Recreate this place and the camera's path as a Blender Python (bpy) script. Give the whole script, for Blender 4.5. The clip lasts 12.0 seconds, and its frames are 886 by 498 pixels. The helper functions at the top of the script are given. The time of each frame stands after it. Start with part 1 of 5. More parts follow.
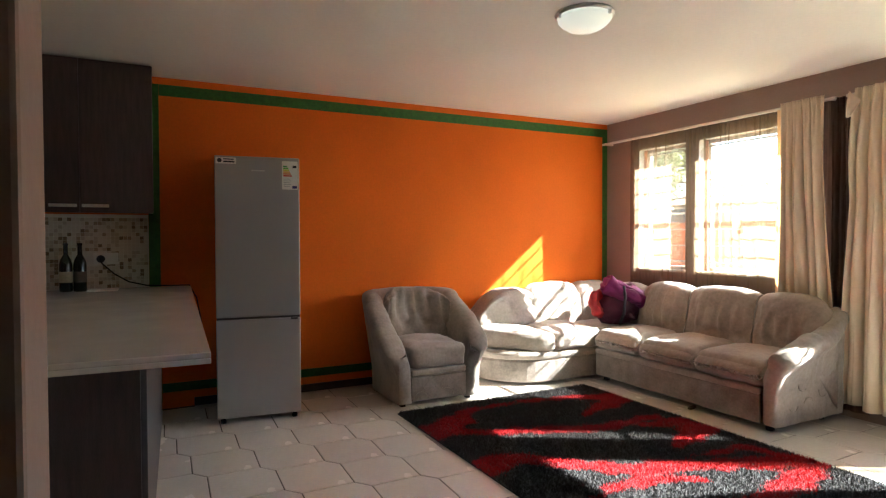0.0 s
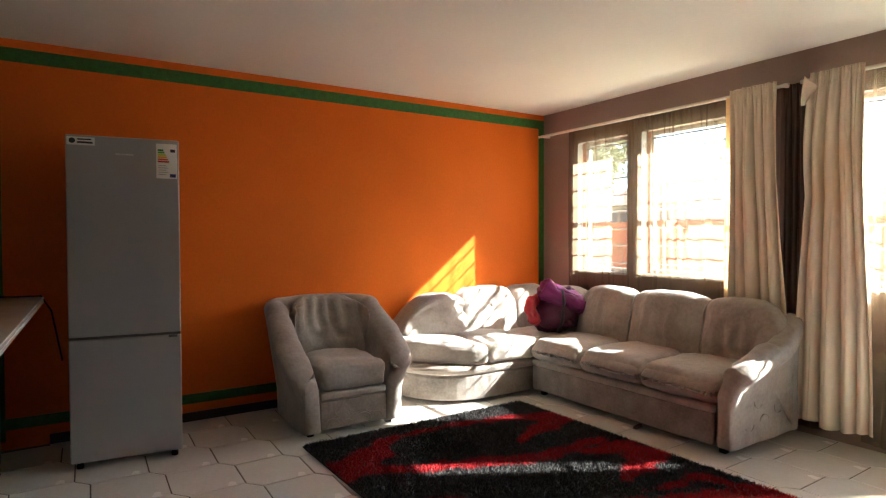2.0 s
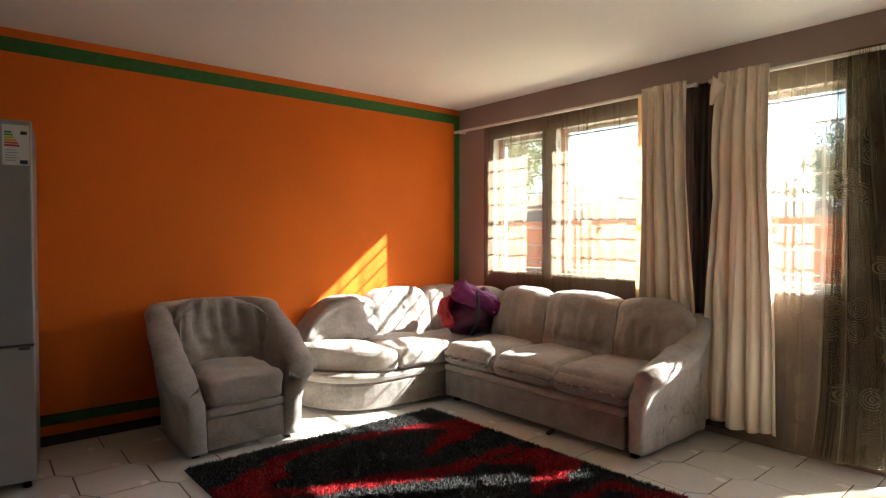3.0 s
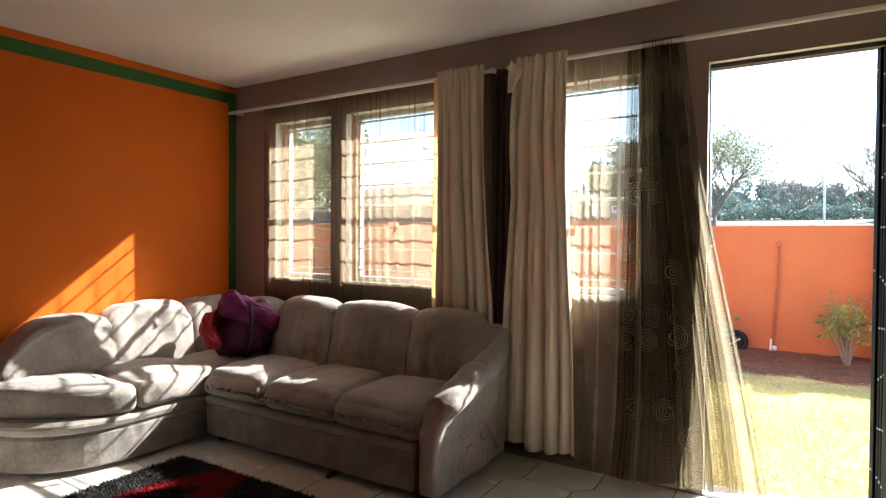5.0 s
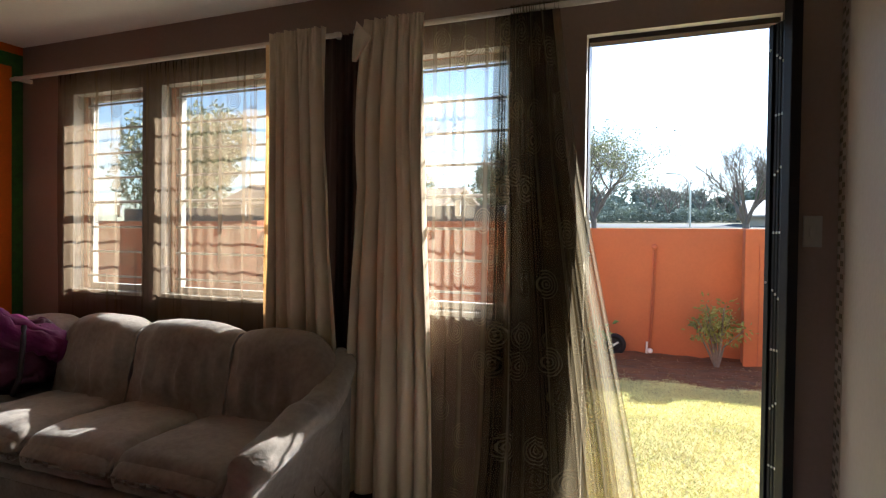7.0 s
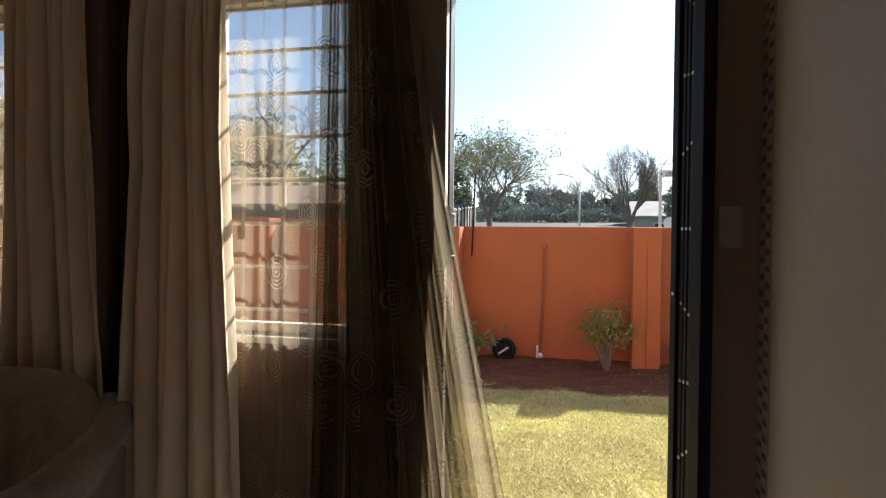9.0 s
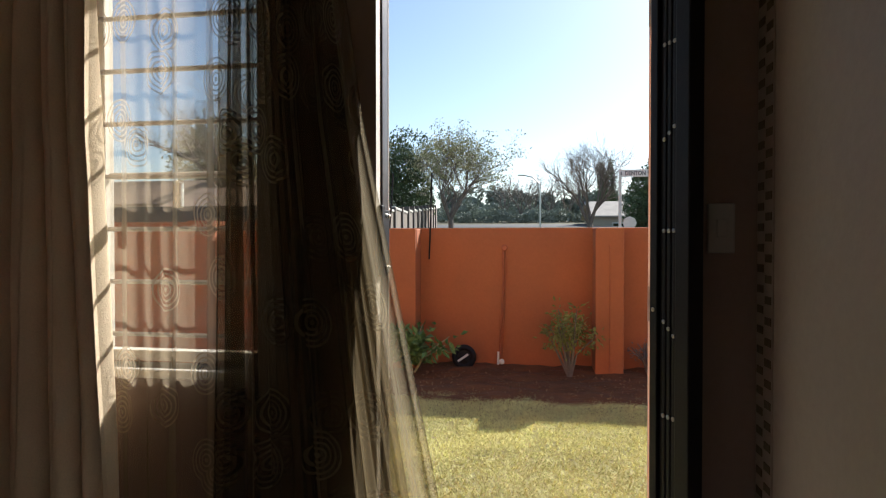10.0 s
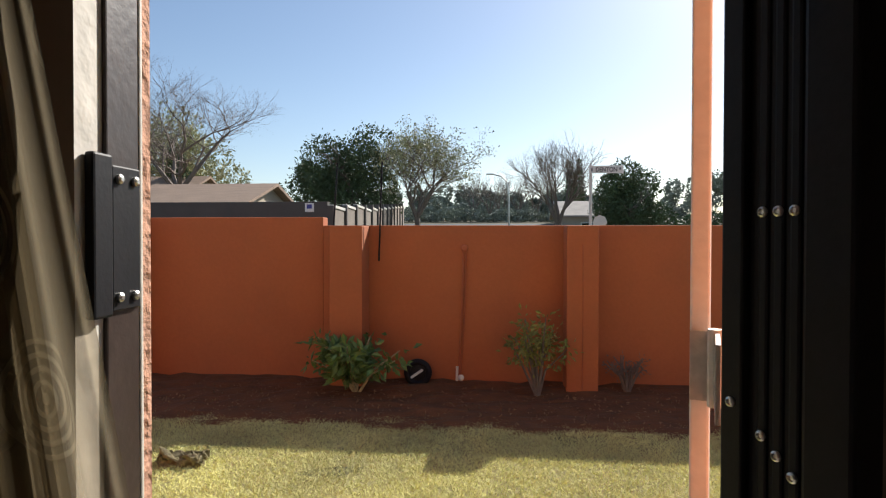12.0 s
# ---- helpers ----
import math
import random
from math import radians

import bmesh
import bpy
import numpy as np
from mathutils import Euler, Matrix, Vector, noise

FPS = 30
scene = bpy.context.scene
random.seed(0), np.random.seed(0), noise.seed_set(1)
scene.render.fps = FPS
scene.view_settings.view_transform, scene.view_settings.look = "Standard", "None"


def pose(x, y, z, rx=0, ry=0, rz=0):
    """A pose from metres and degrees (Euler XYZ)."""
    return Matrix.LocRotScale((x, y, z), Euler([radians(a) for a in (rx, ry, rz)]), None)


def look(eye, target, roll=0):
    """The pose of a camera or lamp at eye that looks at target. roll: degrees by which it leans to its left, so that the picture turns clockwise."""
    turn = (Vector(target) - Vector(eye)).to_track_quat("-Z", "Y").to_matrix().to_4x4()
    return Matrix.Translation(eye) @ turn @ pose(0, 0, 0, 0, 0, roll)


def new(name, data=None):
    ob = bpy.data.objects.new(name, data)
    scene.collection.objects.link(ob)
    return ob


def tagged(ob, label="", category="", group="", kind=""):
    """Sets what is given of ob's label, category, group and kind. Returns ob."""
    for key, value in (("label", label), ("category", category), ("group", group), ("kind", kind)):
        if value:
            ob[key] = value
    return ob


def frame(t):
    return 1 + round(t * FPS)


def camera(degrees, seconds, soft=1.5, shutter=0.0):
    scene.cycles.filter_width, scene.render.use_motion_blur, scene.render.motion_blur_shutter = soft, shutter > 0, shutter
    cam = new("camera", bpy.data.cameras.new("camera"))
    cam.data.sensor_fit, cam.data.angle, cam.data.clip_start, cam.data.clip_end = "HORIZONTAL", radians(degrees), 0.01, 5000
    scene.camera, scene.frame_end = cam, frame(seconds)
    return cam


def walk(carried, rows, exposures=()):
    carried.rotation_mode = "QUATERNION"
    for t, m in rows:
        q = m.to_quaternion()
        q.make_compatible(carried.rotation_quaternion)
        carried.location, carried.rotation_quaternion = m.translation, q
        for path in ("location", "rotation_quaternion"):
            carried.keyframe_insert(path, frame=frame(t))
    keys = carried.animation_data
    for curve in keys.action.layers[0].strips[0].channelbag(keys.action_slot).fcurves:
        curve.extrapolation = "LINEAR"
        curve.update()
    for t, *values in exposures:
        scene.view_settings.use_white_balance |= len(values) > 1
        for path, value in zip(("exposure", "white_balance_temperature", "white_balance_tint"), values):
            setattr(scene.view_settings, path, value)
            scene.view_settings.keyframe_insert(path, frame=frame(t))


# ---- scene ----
cam = camera(73.9, 12.0, soft=1.2)
PATH = [
    (0, (4.671, -4.253, 1.236), (2.886, -3.353, 1.193), -0.2),
    (0.5, (4.544, -4.169, 1.241), (2.763, -3.26, 1.196), -0.1),
    (1, (4.456, -4.082, 1.224), (2.683, -3.157, 1.184), -0.2),
    (1.5, (4.345, -3.981, 1.23), (2.605, -2.995, 1.186), -0.1),
    (2, (4.213, -3.869, 1.231), (2.533, -2.784, 1.188), -0.2),
    (2.5, (4.137, -3.771, 1.235), (2.535, -2.575, 1.184), -0.1),
    (4.3, (3.89, -3.226, 1.2), (2.614, -1.686, 1.175), 0.3),
    (4.5, (3.857, -3.172, 1.21), (2.642, -1.583, 1.181), 0.3),
    (5, (3.808, -3.027, 1.221), (2.744, -1.333, 1.185), 0.4),
    (5.5, (3.781, -2.845, 1.222), (2.816, -1.093, 1.19), 0.5),
    (6, (3.787, -2.697, 1.238), (2.893, -0.909, 1.201), 0.7),
    (6.5, (3.78, -2.559, 1.24), (2.949, -0.74, 1.204), 0.7),
    (7, (3.734, -2.393, 1.243), (2.99, -0.537, 1.209), 0.7),
    (7.2, (3.72, -2.337, 1.236), (3.017, -0.465, 1.207), 0.6),
    (9, (3.745, -1.716, 1.243), (3.324, 0.239, 1.211), 0.6),
    (9.5, (3.73, -1.565, 1.254), (3.373, 0.403, 1.225), 0.2),
    (10, (3.75, -1.384, 1.257), (3.454, 0.594, 1.23), 0.0),
    (10.5, (3.775, -1.179, 1.272), (3.52, 0.805, 1.244), -0.1),
    (11, (3.797, -0.967, 1.261), (3.564, 1.019, 1.233), 0.1),
    (11.5, (3.797, -0.755, 1.271), (3.581, 1.234, 1.243), 0.2),
    (12, (3.808, -0.556, 1.253), (3.614, 1.435, 1.225), 0.1),
]

EXPOSURES = [(0, 4.4, 5700, 3), (2.7, 3.9, 5700, 3), (5.5, 2.7, 5650, 5), (7.2, 2.0, 5700, 7), (9, 1.35, 6150, 9), (10, 0.95, 6250, 9), (11, 0.9, 6400, 10), (12, 0.58, 6450, 10)]
walk(cam, [(t, look(e, g, r)) for t, e, g, r in PATH], EXPOSURES)

# ---- light ----
SUN_WAY = Vector((-0.56, -1.0, -0.81))          # the way that the sunlight travels
world = bpy.data.worlds.new("sky")
scene.world = world
world.use_nodes = True
wn = world.node_tree.nodes
sky = wn.new("ShaderNodeTexSky")
sky.sky_type = "NISHITA"
sky.sun_disc = False
sky.sun_elevation = math.atan2(0.81, math.hypot(0.56, 1.0))
sky.sun_rotation = math.atan2(0.56, 1.0)
sky.air_density, sky.dust_density, sky.ozone_density = 1.0, 0.6, 1.4
world.node_tree.links.new(sky.outputs[0], wn["Background"].inputs[0])
wn["Background"].inputs[1].default_value = 0.09
sun = new("sun", bpy.data.lights.new("sun", "SUN"))
sun.data.energy, sun.data.angle, sun.data.color = 5.0, radians(0.5), (1.0, 0.94, 0.85)
sun.matrix_world = look(Vector((0, 0, 0)) - SUN_WAY * 30, (0, 0, 0))


# ---- materials ----
def mat(name, base, rough=0.6, metal=0.0, var=0.25, scale=4.0, bump=0.15, fine=80.0, rand=0.0, spec=0.5, stretch=(1, 1, 1), sheen=0.0):
    """A surface with blotches at one scale and grain at another."""
    m = bpy.data.materials.new(name)
    m.use_nodes = True
    n, ln = m.node_tree.nodes, m.node_tree.links
    b = n["Principled BSDF"]
    b.inputs["Metallic"].default_value = metal
    b.inputs["Specular IOR Level"].default_value = spec
    b.inputs["Sheen Weight"].default_value = sheen
    co = n.new("ShaderNodeTexCoord")
    mp = n.new("ShaderNodeMapping")
    mp.inputs["Scale"].default_value = stretch
    ln.new(co.outputs["Object"], mp.inputs[0])
    big, small = n.new("ShaderNodeTexNoise"), n.new("ShaderNodeTexNoise")
    big.inputs["Scale"].default_value, big.inputs["Detail"].default_value = scale, 5
    small.inputs["Scale"].default_value, small.inputs["Detail"].default_value = fine, 3
    ln.new(mp.outputs[0], big.inputs["Vector"])
    ln.new(mp.outputs[0], small.inputs["Vector"])
    add = n.new("ShaderNodeMath")
    add.operation = "MULTIPLY_ADD"
    ln.new(small.outputs[0], add.inputs[0])
    add.inputs[1].default_value = 0.5
    ln.new(big.outputs[0], add.inputs[2])
    src = add.outputs[0]
    if rand:
        oi, ra = n.new("ShaderNodeObjectInfo"), n.new("ShaderNodeMath")
        ra.operation = "MULTIPLY_ADD"
        ln.new(oi.outputs["Random"], ra.inputs[0])
        ra.inputs[1].default_value = rand
        ln.new(src, ra.inputs[2])
        src = ra.outputs[0]
    rng = n.new("ShaderNodeMapRange")
    rng.clamp = False
    rng.inputs["From Min"].default_value, rng.inputs["From Max"].default_value = 0.35, 1.15 + rand
    rng.inputs["To Min"].default_value, rng.inputs["To Max"].default_value = 1 - var, 1 + var
    ln.new(src, rng.inputs["Value"])
    hue = n.new("ShaderNodeHueSaturation")
    hue.inputs["Color"].default_value = (*base, 1)
    ln.new(rng.outputs[0], hue.inputs["Value"])
    ln.new(hue.outputs[0], b.inputs["Base Color"])
    rr = n.new("ShaderNodeMapRange")
    rr.inputs["From Min"].default_value, rr.inputs["From Max"].default_value = 0.0, 1.0
    rr.inputs["To Min"].default_value, rr.inputs["To Max"].default_value = max(0.03, rough - 0.08), min(1, rough + 0.08)
    ln.new(big.outputs[0], rr.inputs["Value"])
    ln.new(rr.outputs[0], b.inputs["Roughness"])
    if bump:
        bp = n.new("ShaderNodeBump")
        bp.inputs["Strength"].default_value, bp.inputs["Distance"].default_value = bump, 0.01
        ln.new(add.outputs[0], bp.inputs["Height"])
        ln.new(bp.outputs[0], b.inputs["Normal"])
    return m


M_ORANGE = mat("orange_paint", (0.73, 0.150, 0.008), 0.7, var=0.14, scale=1.2, bump=0.12, fine=55, spec=0.15)
M_GREEN = mat("green_paint", (0.035, 0.14, 0.02), 0.55, var=0.45, scale=26, bump=0.1, fine=70)
M_TAUPE = mat("taupe_paint", (0.31, 0.225, 0.185), 0.6, var=0.14, scale=1.5, bump=0.14, fine=55)
M_CREAM = mat("cream_paint", (0.38, 0.315, 0.255), 0.6, var=0.12, scale=1.5, bump=0.14, fine=55)
M_REVEAL = mat("white_plaster", (0.66, 0.62, 0.56), 0.75, var=0.2, scale=9, bump=0.6, fine=28)
M_PEACH = mat("peach_render", (0.60, 0.22, 0.10), 0.85, var=0.25, scale=12, bump=0.9, fine=45)
M_ROUGHBRICK = mat("rough_brick_edge", (0.50, 0.27, 0.18), 0.9, var=0.4, scale=30, bump=1.0, fine=60)
M_CEIL = mat("ceiling_paint", (0.82, 0.79, 0.71), 0.8, var=0.07, scale=1.0, bump=0.1, fine=40)
M_GROUT = mat("dark_grout", (0.10, 0.085, 0.07), 0.9, var=0.3, bump=0.3)
M_TILE = mat("cream_floor_tile", (0.76, 0.72, 0.655), 0.26, var=0.16, scale=3, bump=0.03, fine=50, rand=0.25)
M_SKIRT = mat("dark_skirting_wood", (0.035, 0.02, 0.015), 0.4, var=0.4, scale=10, bump=0.1, stretch=(8, 1, 8))
M_FRAME = mat("cream_steel_frame", (0.72, 0.69, 0.62), 0.4, var=0.12, scale=14, bump=0.12, fine=60)
M_DARKFRAME = mat("dark_brown_frame", (0.045, 0.03, 0.025), 0.4, var=0.3, scale=10, bump=0.1)
M_BLACK = mat("black_powder_coat", (0.014, 0.014, 0.017), 0.5, var=0.3, scale=10, bump=0.08, fine=120, spec=0.2)
M_STEEL = mat("bare_steel", (0.62, 0.61, 0.58), 0.35, metal=1.0, var=0.2, scale=25, bump=0.1)
M_WHITE = mat("white_plastic", (0.78, 0.77, 0.72), 0.35, var=0.06, bump=0.02)
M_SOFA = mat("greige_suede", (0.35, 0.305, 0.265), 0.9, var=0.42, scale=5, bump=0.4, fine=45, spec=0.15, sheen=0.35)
# the same suede in a darker tone, for base panels and embossing
M_SOFADARK = mat("greige_suede_darker", (0.27, 0.235, 0.205), 0.9, var=0.5, scale=9, bump=0.35, fine=60, spec=0.15, sheen=0.3)
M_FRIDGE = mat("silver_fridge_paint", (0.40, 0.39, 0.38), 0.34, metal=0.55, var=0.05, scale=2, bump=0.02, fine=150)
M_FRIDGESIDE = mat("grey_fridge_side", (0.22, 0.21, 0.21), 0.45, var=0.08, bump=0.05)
M_WENGE = mat("dark_wenge_laminate", (0.065, 0.045, 0.040), 0.38, var=0.5, scale=5, bump=0.08, fine=60, stretch=(9, 9, 1))
M_SLATE = mat("slate_laminate", (0.085, 0.08, 0.085), 0.4, var=0.35, scale=5, bump=0.08, stretch=(6, 6, 1))
M_TOP = mat("polished_stone_top", (0.78, 0.74, 0.67), 0.12, var=0.05, scale=5, bump=0.0, fine=60)
M_CURTAIN = mat("cream_curtain_cloth", (0.82, 0.70, 0.53), 0.9, var=0.16, scale=3, bump=0.35, fine=220, spec=0.1)
def let_through(m, share, tint):
    """Lets some light pass through a cloth."""
    n, ln = m.node_tree.nodes, m.node_tree.links
    tl, mx = n.new("ShaderNodeBsdfTranslucent"), n.new("ShaderNodeMixShader")
    tl.inputs[0].default_value = (*tint, 1)
    mx.inputs[0].default_value = share
    ln.new(n["Principled BSDF"].outputs[0], mx.inputs[1])
    ln.new(tl.outputs[0], mx.inputs[2])
    ln.new(mx.outputs[0], n["Material Output"].inputs[0])


let_through(M_CURTAIN, 0.05, (0.75, 0.46, 0.19))
M_CURTAIN_EDGE = mat("cream_curtain_single_layer", (0.74, 0.62, 0.45), 0.9, var=0.16, scale=3, bump=0.35, fine=220, spec=0.1)
let_through(M_CURTAIN_EDGE, 0.42, (0.78, 0.44, 0.15))
M_ROD = mat("cream_rod", (0.70, 0.64, 0.56), 0.4, var=0.1, bump=0.03)


# ---- mesh helpers ----
def part(name, bm, material, parent=None, label="", smooth=False):
    """Links a bmesh as one mesh object under a thing or part."""
    me = bpy.data.meshes.new(name)
    bm.to_mesh(me)
    bm.free()
    if material:
        me.materials.append(material)
    if smooth:
        me.shade_smooth()
    ob = new(name, me)
    if parent:
        ob.parent = parent
    if label:
        ob["label"] = label
    return ob


def thing(name, label, category, at=(0, 0, 0), rz=0, group="", kind=""):
    ob = new(name)
    ob.empty_display_size = 0.05
    ob.matrix_world = pose(*at, rz=rz)
    return tagged(ob, label, category, group, kind)


def box(x0, x1, y0, y1, z0, z1, bevel=0.0, bm=None, seg=2):
    own = bmesh.new()
    bmesh.ops.create_cube(own, size=1.0)
    for v in own.verts:
        v.co = Vector((x0 + (v.co.x + 0.5) * (x1 - x0), y0 + (v.co.y + 0.5) * (y1 - y0), z0 + (v.co.z + 0.5) * (z1 - z0)))
    if bevel:
        bmesh.ops.bevel(own, geom=own.edges[:], offset=bevel, segments=seg, affect="EDGES", profile=0.5)
    if bm is None:
        return own
    me = bpy.data.meshes.new("tmp")
    own.to_mesh(me)
    own.free()
    bm.from_mesh(me)
    bpy.data.meshes.remove(me)
    return bm


def tube(points, radii, sides=8, bm=None, cap=True):
    """A tube through points, with one radius or one for each point."""
    bm = bm or bmesh.new()
    pts = [Vector(p) for p in points]
    if not hasattr(radii, "__len__"):
        radii = [radii] * len(pts)
    rings, side = [], None
    for i, p in enumerate(pts):
        d = (pts[min(i + 1, len(pts) - 1)] - pts[max(i - 1, 0)]).normalized()
        if side is None:
            side = d.orthogonal().normalized()
        side = (side - d * side.dot(d)).normalized()
        up = d.cross(side)
        rings.append([bm.verts.new(p + radii[i] * (math.cos(a) * side + math.sin(a) * up)) for a in (2 * math.pi * k / sides for k in range(sides))])
    for a, b in zip(rings, rings[1:]):
        for k in range(sides):
            bm.faces.new((a[k], a[(k + 1) % sides], b[(k + 1) % sides], b[k]))
    if cap:
        bm.faces.new(rings[0][::-1])
        bm.faces.new(rings[-1])
    return bm


def lathe(profile, sides=24, bm=None, at=(0, 0, 0)):
    """A body turned round z from (radius, height) pairs."""
    bm = bm or bmesh.new()
    rings = [[bm.verts.new((at[0] + r * math.cos(2 * math.pi * k / sides), at[1] + r * math.sin(2 * math.pi * k / sides), at[2] + z)) for k in range(sides)] for r, z in profile]
    for a, b in zip(rings, rings[1:]):
        for k in range(sides):
            bm.faces.new((a[k], a[(k + 1) % sides], b[(k + 1) % sides], b[k]))
    bm.faces.new(rings[0][::-1])
    bm.faces.new(rings[-1])
    return bm


def grid(nu, nv, f, bm=None):
    """A sheet of nu x nv cells with f(u, v) giving the place, u and v from 0 to 1."""
    bm = bm or bmesh.new()
    vs = [[bm.verts.new(f(i / nu, j / nv)) for j in range(nv + 1)] for i in range(nu + 1)]
    uv = bm.loops.layers.uv.verify()
    for i in range(nu):
        for j in range(nv):
            fc = bm.faces.new((vs[i][j], vs[i + 1][j], vs[i + 1][j + 1], vs[i][j + 1]))
            for lp, (a, b) in zip(fc.loops, ((i, j), (i + 1, j), (i + 1, j + 1), (i, j + 1))):
                lp[uv].uv = (a / nu, b / nv)
    return bm


def soft(sx, sy, sz, r, cuts=12, puff=0.0, wr=0.006, seed=0, shape=None):
    """An upholstered block, centred, with rounded edges, a puffed top and creases; shape moves the points further."""
    bm = bmesh.new()
    bmesh.ops.create_cube(bm, size=2.0)
    bmesh.ops.subdivide_edges(bm, edges=bm.edges[:], cuts=cuts, use_grid_fill=True)
    hx, hy, hz = sx / 2, sy / 2, sz / 2
    for v in bm.verts:
        p = [math.sin(c * math.pi / 2) for c in v.co]
        q = Vector((p[0] * hx, p[1] * hy, p[2] * hz))
        rr = min(r, hx, hy, hz)
        inn = Vector((max(-hx + rr, min(hx - rr, q.x)), max(-hy + rr, min(hy - rr, q.y)), max(-hz + rr, min(hz - rr, q.z))))
        d = q - inn
        if d.length > 1e-6:
            q = inn + d.normalized() * rr
        q.z += puff * (1 - p[0] ** 2) * (1 - p[1] ** 2) * (1 if p[2] > 0 else 0)
        if shape:
            q = shape(q, p)
        s = Vector((q.x * 7 + seed * 3.1, q.y * 7, q.z * 7 + seed))
        q = q + Vector((noise.noise(s), noise.noise(s + Vector((9, 0, 0))), noise.noise(s + Vector((0, 9, 0))))) * wr
        s2 = s * 2.6
        q = q + Vector((noise.noise(s2), noise.noise(s2 + Vector((9, 0, 0))), noise.noise(s2 + Vector((0, 9, 0))))) * wr * 0.5
        if wr > 0.005:
            fold = (1 - abs(noise.noise(s * 1.1 + Vector((0, 4, 7))))) ** 9 + 0.6 * (1 - abs(noise.noise(s * 2.1))) ** 10
            q = q - d.normalized() * wr * 1.1 * fold
        v.co = q
    return bm


def moved(bm, x=0, y=0, z=0, rx=0, ry=0, rz=0):
    bmesh.ops.transform(bm, matrix=pose(x, y, z, rx, ry, rz), verts=bm.verts[:])
    return bm


def wall_mesh(length, height, thick, openings):
    """A wall along x from 0 to length, from y 0 to thick, with openings (x0, x1, z0, z1) cut through it, closed on all sides."""
    xs = sorted({0, length, *[o[0] for o in openings], *[o[1] for o in openings]})
    zs = sorted({0, height, *[o[2] for o in openings], *[o[3] for o in openings]})
    solid = lambda i, j: 0 <= i < len(xs) - 1 and 0 <= j < len(zs) - 1 and not any(
        o[0] <= (xs[i] + xs[i + 1]) / 2 <= o[1] and o[2] <= (zs[j] + zs[j + 1]) / 2 <= o[3] for o in openings)
    bm, made = bmesh.new(), {}

    def vert(i, y, j):
        key = (i, y, j)
        if key not in made:
            made[key] = bm.verts.new((xs[i], y, zs[j]))
        return made[key]

    for i in range(len(xs) - 1):
        for j in range(len(zs) - 1):
            if not solid(i, j):
                continue
            bm.faces.new((vert(i, 0, j), vert(i + 1, 0, j), vert(i + 1, 0, j + 1), vert(i, 0, j + 1)))
            bm.faces.new((vert(i, thick, j + 1), vert(i + 1, thick, j + 1), vert(i + 1, thick, j), vert(i, thick, j)))
            for di, dj, a, b in ((-1, 0, (i, j + 1), (i, j)), (1, 0, (i + 1, j), (i + 1, j + 1)), (0, -1, (i, j), (i + 1, j)), (0, 1, (i + 1, j + 1), (i, j + 1))):
                if not solid(i + di, j + dj):
                    bm.faces.new((vert(a[0], 0, a[1]), vert(a[0], thick, a[1]), vert(b[0], thick, b[1]), vert(b[0], 0, b[1])))
    bmesh.ops.recalc_face_normals(bm, faces=bm.faces[:])
    return bm


# ---- the shell of the house ----
CEIL = 2.375
WIN_Z0, WIN_Z1 = 0.93, 2.055
WINDOWS = [(0.48, 0.975), (1.165, 2.08), (2.57, 3.06)]
DOOR_X0, DOOR_X1, DOOR_H = 3.38, 4.06, 2.06
SIDE_X = 4.243


def structure(name, bm, material, label, category="wall"):
    return tagged(part(name, bm, material), label, category, kind="structure")


openings = [(a + 0.165, b + 0.215, WIN_Z0, WIN_Z1) for a, b in WINDOWS] + [(DOOR_X0 + 0.2, DOOR_X1 + 0.2, 0.0, DOOR_H)]
wall_n = structure("wall_north", moved(wall_mesh(5.6, CEIL + 0.2, 0.065, openings), -0.2, 0, 0), M_TAUPE, "taupe painted plaster wall with windows and doorway")
wall_n.data.materials.append(M_REVEAL)
for f in wall_n.data.polygons:
    if abs(f.normal.y) < 0.5 and f.center.x > 0.1:
        f.material_index = 1
wall_o = structure("wall_north_outer", moved(wall_mesh(10.0, CEIL + 0.4, 0.065, [(a + 3, b + 3, c, d) for a, b, c, d in [(a, b, WIN_Z0, WIN_Z1) for a, b in WINDOWS] + [(DOOR_X0, DOOR_X1, 0.0, DOOR_H)]]), -3, 0.065, -0.0), M_PEACH, "rough peach rendered outside of the house wall")
wall_o.data.materials.append(M_ROUGHBRICK)
for f in wall_o.data.polygons:
    if abs(f.normal.y) < 0.5 and f.center.x > -2.9:
        f.material_index = 1
structure("wall_west", box(-0.2, 0, -7.0, -0.001, 0, CEIL + 0.2), M_ORANGE, "bright orange painted living room wall")
structure("wall_east", box(SIDE_X, SIDE_X + 0.13, -2.1, -0.001, 0, CEIL + 0.2), M_CREAM, "plain cream painted side wall")
structure("wall_hall_north", box(SIDE_X + 0.13, 6.0, -2.1, -1.97, 0, CEIL + 0.2), M_CREAM, "plain cream painted hall wall")
structure("wall_hall_east", box(6.0, 6.13, -7.0, -1.97, 0, CEIL + 0.2), M_CREAM, "plain cream painted hall wall")
structure("wall_south", box(-0.2, 6.13, -7.13, -7.0, 0, CEIL + 0.2), M_CREAM, "plain cream painted rear wall")
structure("wall_partition", box(3.975, 4.105, -7.0, -4.341, 0, CEIL + 0.2, 0.006), M_TAUPE, "end of a taupe painted partition wall")
structure("ceiling", box(-0.2, 6.13, -7.13, 0.13, CEIL, CEIL + 0.12), M_CEIL, "off-white painted ceiling", "ceiling")
structure("eave", box(-3.0, 7.0, 0.131, 0.50, 2.305, 2.42), M_FRAME, "boxed roof eave over the outside wall", "eave")
